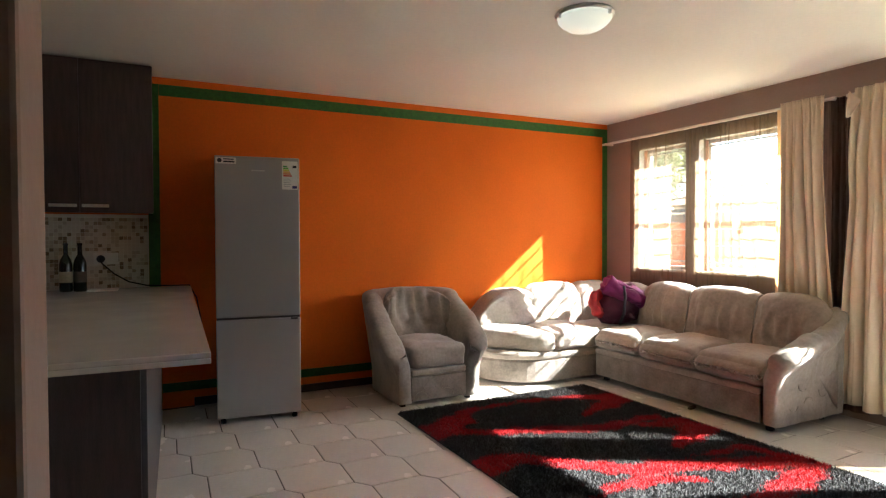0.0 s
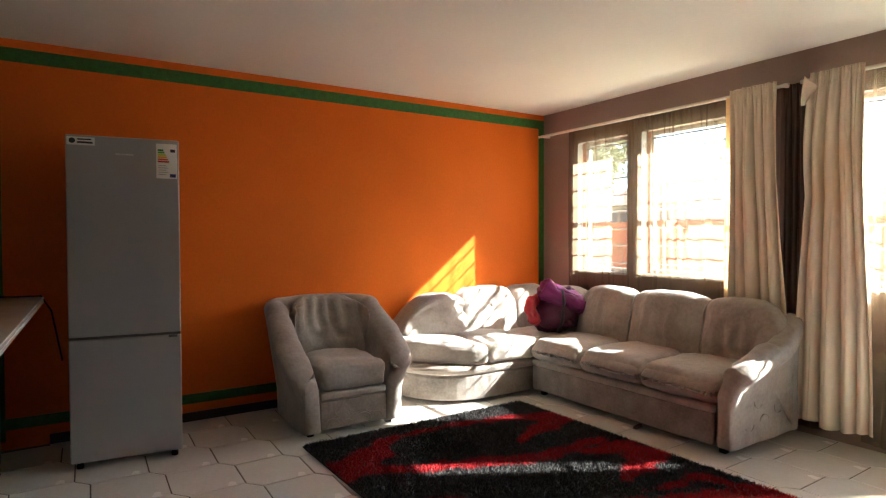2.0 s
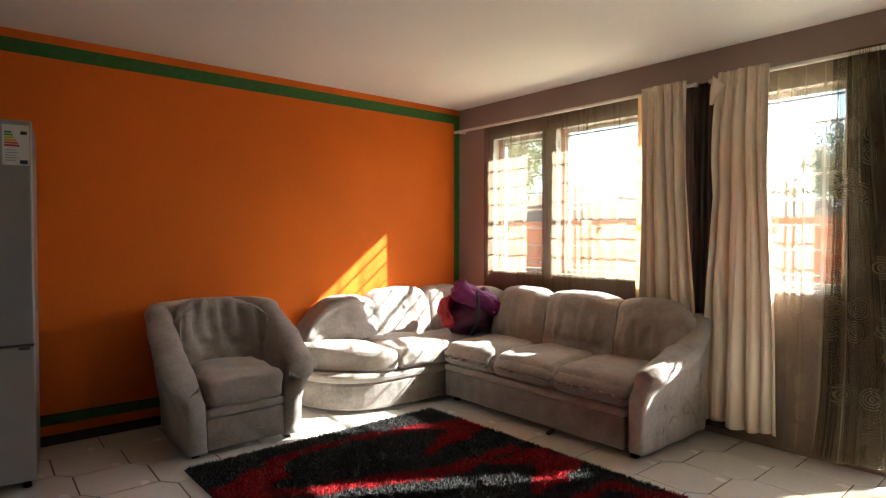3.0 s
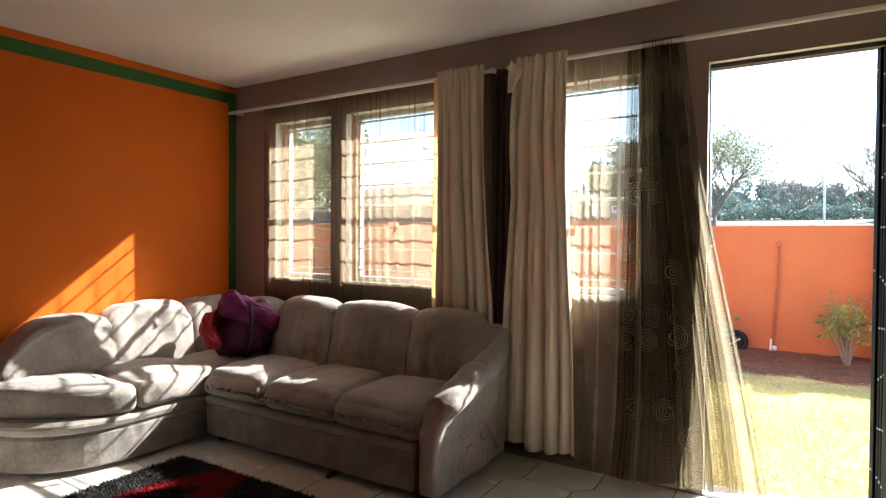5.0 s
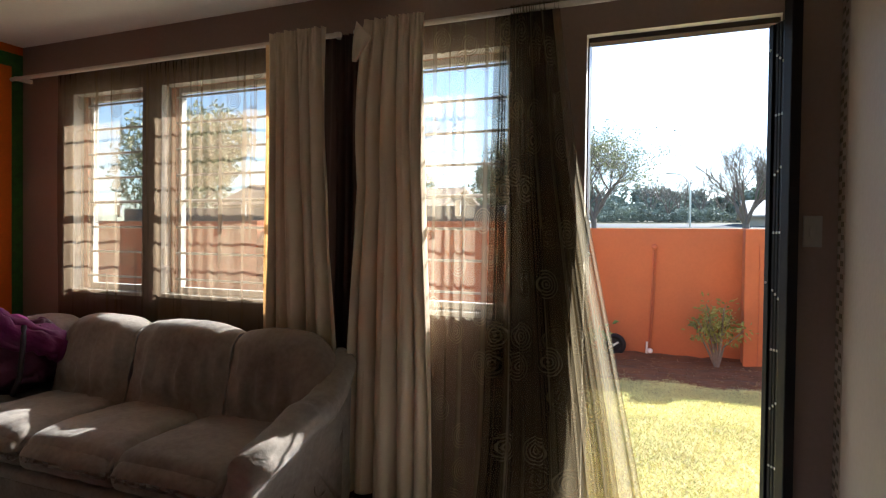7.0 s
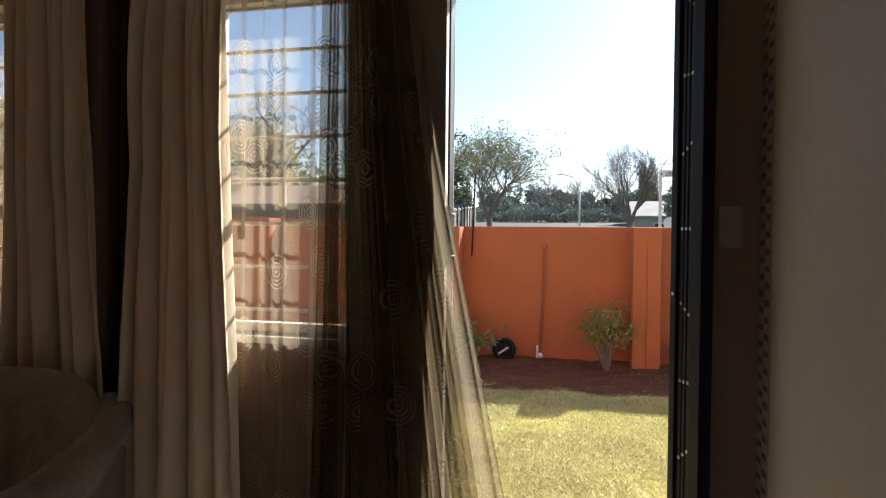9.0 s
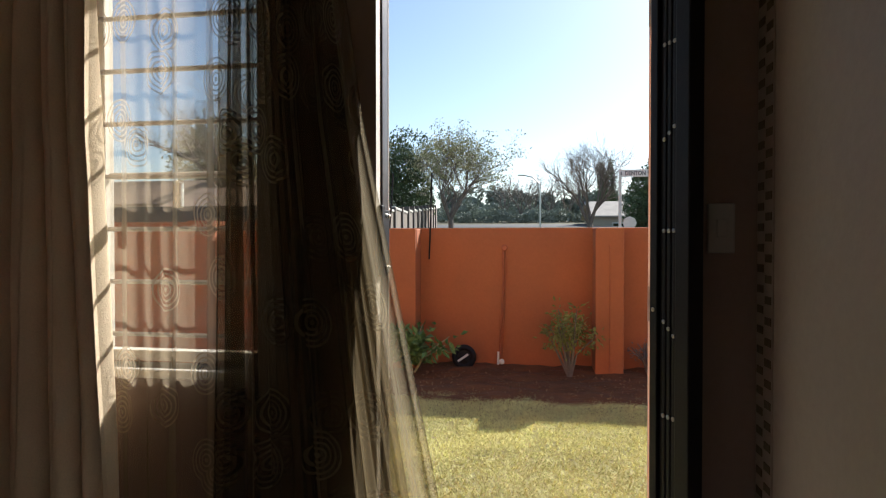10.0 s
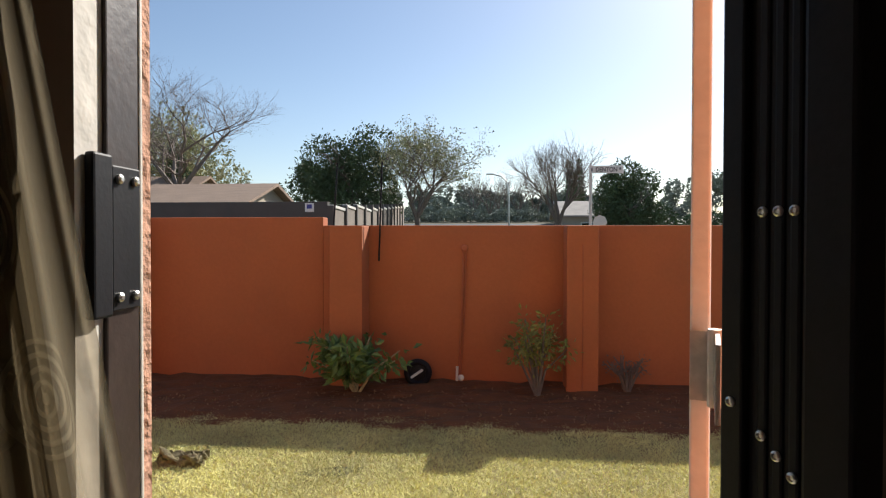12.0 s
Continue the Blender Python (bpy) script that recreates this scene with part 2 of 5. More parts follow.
structure("roof_slab", box(-3.0, 7.0, -7.3, 0.13, CEIL + 0.41, CEIL + 0.5), M_CEIL, "flat slab above the ceiling", "roof")

# painted stripes and skirting on the orange wall
structure("trim_top", box(0, 0.002, -4.16, -0.002, 2.245, 2.325), M_GREEN, "painted dark green stripe along the wall top", "stripe")
structure("trim_corner", box(0, 0.0021, -0.066, -0.002, 0.182, 2.2445), M_GREEN, "painted dark green upright stripe", "stripe")
structure("trim_low", box(0, 0.002, -4.16, -0.002, 0.116, 0.181), M_GREEN, "painted dark green stripe above the skirting", "stripe")
structure("trim_kitchen", box(0, 0.0021, -4.235, -4.161, 0.05, 2.325), M_GREEN, "painted dark green upright stripe beside the kitchen", "stripe")
structure("baseboard", box(0, 0.014, -3.95, -0.002, 0, 0.06, 0.003), M_SKIRT, "dark stained wooden skirting board", "skirting")

# floor with clipped tiles
floor = structure("floor", box(-0.2, 6.1, -7.1, 0.13, -0.15, -0.004), M_GROUT, "cream ceramic floor tiles with clipped corners", "floor")
# ---- windows, bars, door, gate ----
M_GLASS = bpy.data.materials.new("window_glass")
M_GLASS.use_nodes = True
gb = M_GLASS.node_tree.nodes["Principled BSDF"]
gb.inputs["Transmission Weight"].default_value, gb.inputs["Roughness"].default_value, gb.inputs["IOR"].default_value = 1.0, 0.0, 1.02
gb.inputs["Base Color"].default_value = (0.97, 0.98, 0.97, 1)


# frame paint made greyer: the backlit darkness of the bars is in this colour
M_BAR = mat("backlit_bar_paint", (0.42, 0.40, 0.37), 0.5, var=0.2, scale=14, bump=0.1)


def window(k, x0, x1, stiles):
    """A steel window with a frame, panes between stiles and burglar bars inside."""
    w = thing("window_%d" % k, "cream painted steel window with horizontal burglar bars", "window", (x0, 0.100, WIN_Z0), kind="structure")
    W, H = x1 - x0, WIN_Z1 - WIN_Z0
    bm = box(0, W, -0.018, 0.018, 0, 0.03, 0.003)
    box(0, W, -0.018, 0.018, H - 0.03, H, 0.003, bm)
    box(0, 0.022, -0.018, 0.018, 0.03, H - 0.03, 0.003, bm)
    box(W - 0.022, W, -0.018, 0.018, 0.03, H - 0.03, 0.003, bm)
    part("window_frame", bm, M_FRAME, w)
    edges = [0.022, *[s * W for s in stiles], W - 0.022]
    for s in stiles:
        part("mullion", box(s * W - 0.015, s * W + 0.015, -0.015, 0.015, 0.03, H - 0.03, 0.003), M_FRAME, w)
    rail = 0.45 * H
    part("transom", box(0.03, W - 0.03, -0.0145, 0.0145, rail - 0.008, rail + 0.008, 0.003), M_FRAME, w)
    for a, b in zip(edges, edges[1:]):
        for c, d in ((0.03, rail), (rail, H - 0.03)):
            p = part("pane", box(a, b, -0.002, 0.002, c, d), M_GLASS, w)
            p.visible_shadow = False
    part("window_sill", box(-0.02, W + 0.02, -0.12, -0.02, -0.022, 0.0, 0.004), M_FRAME, w)
    n = 8
    for i in range(n):
        z = 0.075 + i * (H - 0.13) / (n - 1)
        part("bar", tube([(0.0, -0.03, z), (W, -0.03, z)], 0.0065, 6), M_BAR, w)
    part("handle", box(W * 0.5 - 0.012, W * 0.5 + 0.012, -0.035, -0.016, rail - 0.09, rail - 0.02, 0.004), M_STEEL, w)
    return w


window(1, *WINDOWS[0], [])
window(2, *WINDOWS[1], [])
window(3, *WINDOWS[2], [])

# door frame
df = thing("door_frame", "dark brown steel door frame in the outside wall", "door frame", (0, 0, 0), kind="structure")
part("jamb", box(DOOR_X0 - 0.001, DOOR_X0 + 0.005, 0.042, 0.099, 0, DOOR_H, 0.002), M_DARKFRAME, df)
part("jamb", box(DOOR_X1 - 0.005, DOOR_X1 + 0.001, 0.042, 0.099, 0, DOOR_H, 0.002), M_DARKFRAME, df)
part("head", box(DOOR_X0 + 0.005, DOOR_X1 - 0.005, 0.042, 0.099, DOOR_H - 0.02, DOOR_H + 0.001, 0.002), M_DARKFRAME, df)
part("edge_strip", box(DOOR_X0 - 0.001, DOOR_X0 + 0.006, 0.0995, 0.106, 0, DOOR_H, 0.002), M_FRAME, df, "cream painted frame edge")
part("threshold", box(DOOR_X0, DOOR_X1, 0.0, 0.13, -0.02, 0.012, 0.004), M_STEEL, df, "worn metal threshold")
lk = part("strike_plate", box(DOOR_X0 + 0.005, DOOR_X0 + 0.010, 0.044, 0.094, 1.175, 1.335, 0.002), M_BLACK, df, "black steel gate lock keep")
part("keep_box", box(DOOR_X0 + 0.001, DOOR_X0 + 0.012, 0.012, 0.0435, 1.17, 1.345, 0.003), M_BLACK, lk)
for z in (1.19, 1.32):
    for y in (0.055, 0.083):
        part("bolt", moved(lathe([(0.0055, 0), (0.0055, 0.003), (0.0025, 0.005)], 10), DOOR_X0 + 0.010, y, z, 0, 90), M_STEEL, lk)

# outside door leaf, folded back past a right angle
leaf = thing("door_1", "peach painted wooden door standing wide open outdoors", "door", (4.058, 0.25, 0.02), -19, kind="structure")
part("leaf", box(0.0, 0.024, 0.0, 0.78, 0, 2.0, 0.003), mat("peach_door_paint", (0.82, 0.80, 0.78), 0.5, var=0.14, scale=9, bump=0.2), leaf)
M_HINGE = mat("weathered_zinc", (0.55, 0.54, 0.52), 0.5, metal=0.2, var=0.3, scale=30, bump=0.2)
for z in (0.25, 1.02, 1.8):
    h = part("hinge", moved(tube([(0, 0, 0), (0, 0, 0.1)], 0.009, 10), 0.030, -0.012, z), M_HINGE, leaf)
    part("hinge_leaf", box(0.0, 0.03, -0.004, -0.0005, z + 0.004, z + 0.096, 0.001), M_HINGE, h)
    part("fixed_leaf", box(0.03, 0.036, -0.11, -0.012, z + 0.004, z + 0.096, 0.001), M_HINGE, h)

# folded trellis gate
gate = thing("security_gate", "black steel trellis security gate folded open", "gate", (4.0225, 0.044, 0.0), -60.3)
for i, (x, w) in enumerate([(0.013, 0.025), (0.041, 0.0115), (0.0565, 0.0115), (0.072, 0.0115)]):
    b = part("upright", box(x - w / 2, x + w / 2, 0.0 if i == 0 else 0.006, 0.03, 0.015, 2.03, 0.003), M_BLACK, gate)
    for k in range(10):
        z = 0.02 + 0.21 * k + (0.0 if k % 2 == 0 else (x - 0.045) * (0.8 if k % 4 == 3 else -0.9))
        if 0.04 < z < 2.0 and (i or k % 4 == 1):
            part("rivet", moved(lathe([(0.0050, 0), (0.0050, 0.0018), (0.0030, 0.0028), (0.0022, 0.0012)], 10), x, 0.0 if i == 0 else 0.006, z, 90), M_STEEL, b)
part("lattice_core", box(0.0265, 0.086, 0.0085, 0.034, 0.015, 2.03), M_BLACK, gate)
part("lock_post", box(0.0865, 0.130, -0.006, 0.035, 0.004, 2.12, 0.004), M_BLACK, gate)

# switch and mosaic strip
# white plastic darkened: the dimness beside the doorway is put into its colour
M_SWITCH = mat("dimmed_switch_plastic", (0.40, 0.38, 0.34), 0.4, var=0.1, bump=0.02)
sw = thing("light_switch", "white plastic wall switch beside the doorway", "switch", (4.165, -0.001, 1.285))
part("plate", box(-0.029, 0.029, -0.008, 0.001, -0.055, 0.055, 0.003), M_SWITCH, sw)
part("rocker", box(-0.011, 0.011, -0.013, -0.007, -0.02, 0.02, 0.002), M_SWITCH, sw)
strip = tagged(part("trim_mosaic", box(SIDE_X - 0.0025, SIDE_X, -0.09, -0.003, 0, CEIL), M_CREAM), "upright border strip of small brown and cream checks", "border", kind="structure")
M_CHECK = mat("brown_check", (0.10, 0.075, 0.035), 0.5, var=0.4, scale=30)
chk = bmesh.new()
for i in range(107):
    z = i * 0.022
    y = -0.088 if i % 2 else -0.046
    box(SIDE_X - 0.004, SIDE_X - 0.0022, y + 0.004, y + 0.037, z + 0.002, z + 0.019, 0.0007, chk, 1)
tagged(part("checks", chk, M_CHECK, strip), kind="stuff")

# ---- curtains ----
def cloth(name, material, x0, x1, ztop, zbot, folds, depth, y=-0.1, seed=0, shift=None, nu=120, nv=46):
    """A gathered curtain sheet from x0 to x1 under the rod; shift(u, v) moves it."""
    def f(u, v):
        z = ztop + (zbot - ztop) * v
        amp = depth * (0.45 + 0.55 * min(1, v * 4)) * (0.8 + 0.9 * noise.noise(Vector((u * 6, v * 1.6, seed))))
        ph = folds * 2 * math.pi * (u + 0.07 * math.sin(u * 9 + seed)) + 1.7 * noise.noise(Vector((u * 4, v * 1.5, seed + 5)))
        x = x0 + (x1 - x0) * u + 0.25 * depth * math.cos(ph * 1.0 + 1)
        q = Vector((x, y + amp * math.sin(ph) + 0.004 * noise.noise(Vector((u * 40, v * 60, seed))), z))
        q.y += 0.012 * math.sin(ph * 2.0) * max(0, 1 - v * 14)
        return q + Vector(shift(u, v)) if shift else q
    return part(name, grid(nu, nv, f), material, smooth=True)


def sheer_material(name, tint, dense, light, stitch=0.22, cells=(12.0, 12.0), glow=2.0, gathers=40.0):
    """Thin woven voile with stitched rings and waves; denser where stitched."""
    m = bpy.data.materials.new(name)
    m.use_nodes = True
    n, ln = m.node_tree.nodes, m.node_tree.links
    n.remove(n["Principled BSDF"])
    uv = n.new("ShaderNodeUVMap")
    mp = n.new("ShaderNodeMapping")
    mp.inputs["Scale"].default_value = (*cells, 1)
    ln.new(uv.outputs[0], mp.inputs[0])
    vor = n.new("ShaderNodeTexVoronoi")
    vor.voronoi_dimensions = "2D"
    vor.inputs["Scale"].default_value, vor.inputs["Randomness"].default_value = 1.0, 0.9
    ln.new(mp.outputs[0], vor.inputs["Vector"])
    sn = n.new("ShaderNodeMath")
    sn.operation = "MULTIPLY"
    sn.inputs[1].default_value = 85.0
    ln.new(vor.outputs["Distance"], sn.inputs[0])
    si = n.new("ShaderNodeMath")
    si.operation = "SINE"
    ln.new(sn.outputs[0], si.inputs[0])
    near = n.new("ShaderNodeMath")
    near.operation = "LESS_THAN"
    near.inputs[1].default_value = 0.36
    ln.new(vor.outputs["Distance"], near.inputs[0])
    hi = n.new("ShaderNodeMath")
    hi.operation = "GREATER_THAN"
    hi.inputs[1].default_value = 0.35
    ln.new(si.outputs[0], hi.inputs[0])
    ring = n.new("ShaderNodeMath")
    ring.operation = "MULTIPLY"
    ln.new(near.outputs[0], ring.inputs[0])
    ln.new(hi.outputs[0], ring.inputs[1])
    wv = n.new("ShaderNodeTexNoise")
    wv.inputs["Scale"].default_value = gathers
    gather = n.new("ShaderNodeMapping")
    gather.inputs["Scale"].default_value = (1.0, 0.035, 1)
    ln.new(uv.outputs[0], gather.inputs[0])
    ln.new(gather.outputs[0], wv.inputs["Vector"])
    rows = n.new("ShaderNodeMapRange")
    rows.interpolation_type = "SMOOTHSTEP"
    rows.inputs["From Min"].default_value, rows.inputs["From Max"].default_value = 0.48, 0.72
    ln.new(wv.outputs[0], rows.inputs["Value"])
    sep, some, picked = n.new("ShaderNodeSeparateColor"), n.new("ShaderNodeMath"), n.new("ShaderNodeMath")
    ln.new(vor.outputs["Color"], sep.inputs[0])
    some.operation, some.inputs[1].default_value = "GREATER_THAN", 0.42
    ln.new(sep.outputs[0], some.inputs[0])
    picked.operation = "MULTIPLY"
    ln.new(ring.outputs[0], picked.inputs[0])
    ln.new(some.outputs[0], picked.inputs[1])
    den = n.new("ShaderNodeMath")
    den.operation = "MULTIPLY_ADD"
    ln.new(picked.outputs[0], den.inputs[0])
    den.inputs[1].default_value = stitch
    den.inputs[2].default_value = dense
    den2 = n.new("ShaderNodeMath")
    den2.operation = "MULTIPLY_ADD"
    ln.new(rows.outputs[0], den2.inputs[0])
    den2.inputs[1].default_value = 0.34
    ln.new(den.outputs[0], den2.inputs[2])
    tr, df_, tl, mx, mx2 = (n.new("ShaderNodeBsdfTransparent"), n.new("ShaderNodeBsdfDiffuse"), n.new("ShaderNodeBsdfTranslucent"), n.new("ShaderNodeMixShader"), n.new("ShaderNodeMixShader"))
    tr.inputs[0].default_value = (*tint, 1)
    df_.inputs[0].default_value = (*light, 1)
    tl.inputs[0].default_value = (*[min(0.8, c * glow) for c in light], 1)
    mx.inputs[0].default_value = 0.5
    ln.new(df_.outputs[0], mx.inputs[1])
    ln.new(tl.outputs[0], mx.inputs[2])
    ln.new(den2.outputs[0], mx2.inputs[0])
    ln.new(tr.outputs[0], mx2.inputs[1])
    ln.new(mx.outputs[0], mx2.inputs[2])
    ln.new(mx2.outputs[0], n["Material Output"].inputs[0])
    return m


M_SHEER = sheer_material("bronze_voile", (0.94, 0.91, 0.87), 0.49, (0.105, 0.076, 0.048), 0.26, glow=2.8, gathers=42.0)
M_SHEER_B = sheer_material("bronze_voile_narrow", (0.90, 0.87, 0.83), 0.36, (0.40, 0.33, 0.235), 0.30, (3.6, 13.0), 1.1, 12.0)
M_SHEER_DARK = sheer_material("dark_brown_voile", (0.50, 0.43, 0.38), 0.72, (0.16, 0.105, 0.085), 0.08)
ROD_Z, ROD_Y = 2.16, -0.085
rod = thing("curtain_rod", "thin cream curtain rod along the window wall", "curtain rod", (0, 0, 0))
part("pole", tube([(0.03, ROD_Y, ROD_Z), (2.30, ROD_Y, ROD_Z)], 0.012, 10), M_ROD, rod)
part("pole", tube([(2.37, ROD_Y, ROD_Z), (4.25, ROD_Y, ROD_Z)], 0.012, 10), M_ROD, rod)
for x in (0.08, 2.28, 2.39, 4.20):
    part("bracket", box(x - 0.012, x + 0.012, ROD_Y - 0.012, -0.0005, ROD_Z - 0.012, ROD_Z + 0.012, 0.003), M_ROD, rod)
sheer_a = tagged(cloth("sheer_curtain", M_SHEER, 0.37, 1.95, ROD_Z + 0.015, 0.30, 17, 0.009, -0.040, 1, nu=260), "bronze sheer voile curtain with stitched rings", "curtain", "curtains")
sheer_d = tagged(cloth("sheer_curtain", M_SHEER_DARK, 2.16, 2.52, ROD_Z + 0.005, 0.06, 6, 0.018, -0.06, 2), "dark brown sheer curtain between the cream curtains", "curtain", "curtains")
sheer_b = tagged(cloth("sheer_curtain", M_SHEER_B, 2.70, 3.10, ROD_Z + 0.015, 0.05, 6, 0.010, -0.060, 3, lambda u, v: (0, -0.09 * max(0, (v - 0.7) / 0.3) ** 2 * u, 0), nu=90), "bronze sheer voile curtain with stitched rings", "curtain", "curtains")
# the sheer that is drawn aside and blows into the doorway: bunched under the rod, fanning out below
M_SHEER_SIDE = sheer_material("olive_bronze_voile", (0.78, 0.73, 0.64), 0.42, (0.125, 0.105, 0.072), 0.24, (3.4, 12.0), 2.5, 13.0)


def bunched(curtain, spread0, spread1, y0, folds, seed):
    """One layer of the drawn sheer, between two shares of its width, its folds streaming from the gathers down and outwards."""
    def edge(z):
        return 3.285 + 0.12 * (2.16 - z) if z > 1.55 else 3.358 + 0.205 * (1.55 - z)

    def f(u, v):
        s = spread0 + (spread1 - spread0) * u
        z = ROD_Z + 0.02 + (0.045 - ROD_Z) * v + 0.02 * s * v
        left = 3.02 - 0.05 * v
        x = left + (edge(z) - left) * s ** (1 + 0.2 * v)
        ph = folds * 2 * math.pi * (u + 0.09 * noise.noise(Vector((u * 6, 0, seed)))) + 1.6 * noise.noise(Vector((u * 5, v * 0.8, seed + 3)))
        own = max(0.15, 0.75 + 1.3 * noise.noise(Vector((u * 9, v * 0.9, seed + 7))))
        amp = (0.006 + 0.015 * v) * own * (1 - 0.6 * max(0, (s - 0.9) / 0.1))
        x += 0.5 * amp * math.cos(ph) * (s < 0.97)
        y = y0 + amp * math.sin(ph) + 0.045 * s * s * min(1, v * 3.5) - 0.10 * max(0, (v - 0.80) / 0.2) ** 2 * (1 - s * 0.6)
        y += 0.010 * math.sin(u * folds * 19) * max(0, 1 - v * 16)
        return Vector((x, y, z))
    part("panel", grid(170, 60, f), M_SHEER_SIDE, curtain, smooth=True)


sheer_c = thing("sheer_curtain", "bronze sheer curtain gathered and blowing into the doorway", "curtain", group="curtains")
bunched(sheer_c, 0.0, 0.88, -0.075, 13, 4)
bunched(sheer_c, 0.25, 1.0, -0.09, 10, 6)


def pleated(name, label, top, low, zbot, folds, seed, bow=0.0, y=-0.135):
    """A lined curtain: pinched heading on the rod, soft uneven folds that widen from top (x0, x1) to low (x0, x1); bow pulls its left edge in under the heading."""
    rg = random.Random(seed)
    cuts = [0.0]
    for _ in range(folds):
        cuts.append(cuts[-1] + rg.uniform(0.7, 1.4))
    cuts = [c / cuts[-1] for c in cuts]
    deep = [rg.uniform(0.65, 1.25) for _ in range(folds + 1)]

    def f(u, v):
        k = max(i for i in range(folds) if u >= cuts[i] - 1e-9)
        s = (u - cuts[k]) / (cuts[k + 1] - cuts[k])
        ease = v * v * (3 - 2 * v)
        x0 = top[0] + (low[0] - top[0]) * ease + bow * math.sin(min(1, v / 0.35) * math.pi) * (v < 0.35)
        x1 = top[1] + (low[1] - top[1]) * ease
        sway = 0.012 * noise.noise(Vector((u * 2.5, v * 2.2, seed)))
        amp = 0.042 * (deep[k] * (1 - s) + deep[k + 1] * s) * (0.35 + 0.65 * min(1, v * 3)) * (1 + 0.5 * noise.noise(Vector((u * 3, v * 2.0, seed + 2))))
        ph = 2 * math.pi * (s + 0.10 * math.sin(v * 3 + k + seed))
        x = x0 + (x1 - x0) * u + sway + 0.35 * amp * math.sin(ph)
        yy = y - amp * math.cos(ph) - 0.010 * math.cos(2 * ph + k) * max(0, 1 - v * 6)
        if v < 0.05:
            yy += 0.010 * math.sin(u * folds * 22) * (0.05 - v) / 0.05
        fine_fold = 0.004 * noise.noise(Vector((u * 22, v * 9, seed)))
        return Vector((x, yy + fine_fold, ROD_Z + 0.025 + (zbot - ROD_Z - 0.025) * v + 0.012 * math.sin(u * 9 + seed) * (v > 0.99)))
    return tagged(part(name, grid(150, 60, f), M_CURTAIN, smooth=True), label, "curtain", "curtains")


cream_a = pleated("curtain", "cream lined curtain hanging in heavy folds beside the window", (1.955, 2.25), (1.965, 2.36), 0.10, 5, 7)
cream_b = pleated("curtain", "cream lined curtain with its edge folded over at the rod", (2.46, 2.735), (2.365, 2.80), 0.115, 5, 12, -0.03)
part("leading_edge", grid(14, 50, lambda u, v: Vector((1.905 + 0.085 * u - 0.015 * v + 0.004 * math.sin(v * 9), -0.112 + 0.010 * math.sin(u * 5 + v * 2), 2.15 - 2.04 * v))), M_CURTAIN_EDGE, cream_a, "single layer edge glowing with sunlight", smooth=True)
flap = part("folded_edge", grid(12, 14, lambda u, v: Vector((2.445 + 0.07 * u * (1 - 0.5 * v) - 0.02 * v, -0.195 - 0.012 * math.sin(u * 5 + v * 3), 2.165 - 0.17 * v - 0.07 * u * (1 - v)))), M_CURTAIN, cream_b, smooth=True)
for c in (sheer_d, cream_a, cream_b, flap):
    sol = c.modifiers.new("hem", "SOLIDIFY")
    sol.thickness = 0.0012

# ---- ceiling lamp ----
M_LAMP = bpy.data.materials.new("lamp_glass")
M_LAMP.use_nodes = True
lb = M_LAMP.node_tree.nodes["Principled BSDF"]
lb.inputs["Base Color"].default_value = (0.76, 0.74, 0.60, 1)
lb.inputs["Roughness"].default_value = 0.3
lb.inputs["Emission Color"].default_value = (1.0, 0.97, 0.78, 1)
lb.inputs["Emission Strength"].default_value = 0.03
lamp = thing("ceiling_light", "round frosted glass ceiling light, switched on", "ceiling light", (2.28, -2.23, CEIL))
part("base_ring", moved(lathe([(0.10, -0.018), (0.146, -0.016), (0.151, -0.006), (0.147, 0.0)], 40), 0, 0, 0), M_STEEL, lamp, smooth=True)
part("shade", lathe([(0.02, -0.092), (0.055, -0.088), (0.09, -0.075), (0.118, -0.055), (0.136, -0.034), (0.138, -0.018), (0.05, -0.017)], 40), M_LAMP, lamp, "frosted greenish white glass bowl", smooth=True)
for a in (20, 140, 260):
    part("clip", moved(box(0.129, 0.150, -0.008, 0.008, -0.034, -0.012, 0.003), rz=a), M_STEEL, lamp)

# ---- refrigerator ----
fr = thing("refrigerator", "silver fridge freezer with energy label on its door", "refrigerator", (0.62, -3.585, 0), -7.5)
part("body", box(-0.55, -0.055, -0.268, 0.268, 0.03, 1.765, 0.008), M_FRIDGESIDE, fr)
part("door", box(-0.052, 0.0, -0.269, 0.269, 0.705, 1.768, 0.007), M_FRIDGE, fr)
lower = part("door", box(-0.052, 0.0, -0.269, 0.269, 0.04, 0.690, 0.007), M_FRIDGE, fr)
part("handle", box(-0.045, -0.006, -0.266, 0.266, 0.6905, 0.7045), mat("fridge_grip", (0.05, 0.05, 0.05), 0.4), lower, "dark recessed grip between the doors")
part("grip_notch", box(-0.02, 0.0008, 0.205, 0.25, 0.676, 0.6895, 0.002), mat("fridge_notch", (0.06, 0.06, 0.06), 0.4), lower)
for y in (-0.23, 0.23):
    part("foot", moved(lathe([(0.018, 0), (0.018, 0.02), (0.01, 0.035)], 12), -0.05, y, 0), M_BLACK, fr)
    part("foot", moved(lathe([(0.018, 0), (0.018, 0.02), (0.01, 0.035)], 12), -0.5, y, 0), M_BLACK, fr)
lab = part("energy_label", box(0.0, 0.0012, 0.155, 0.258, 1.555, 1.745), M_WHITE, fr, "white energy label with coloured bars")
def flat(name, rgb):
    return mat(name, rgb, 0.5, var=0.03, bump=0)
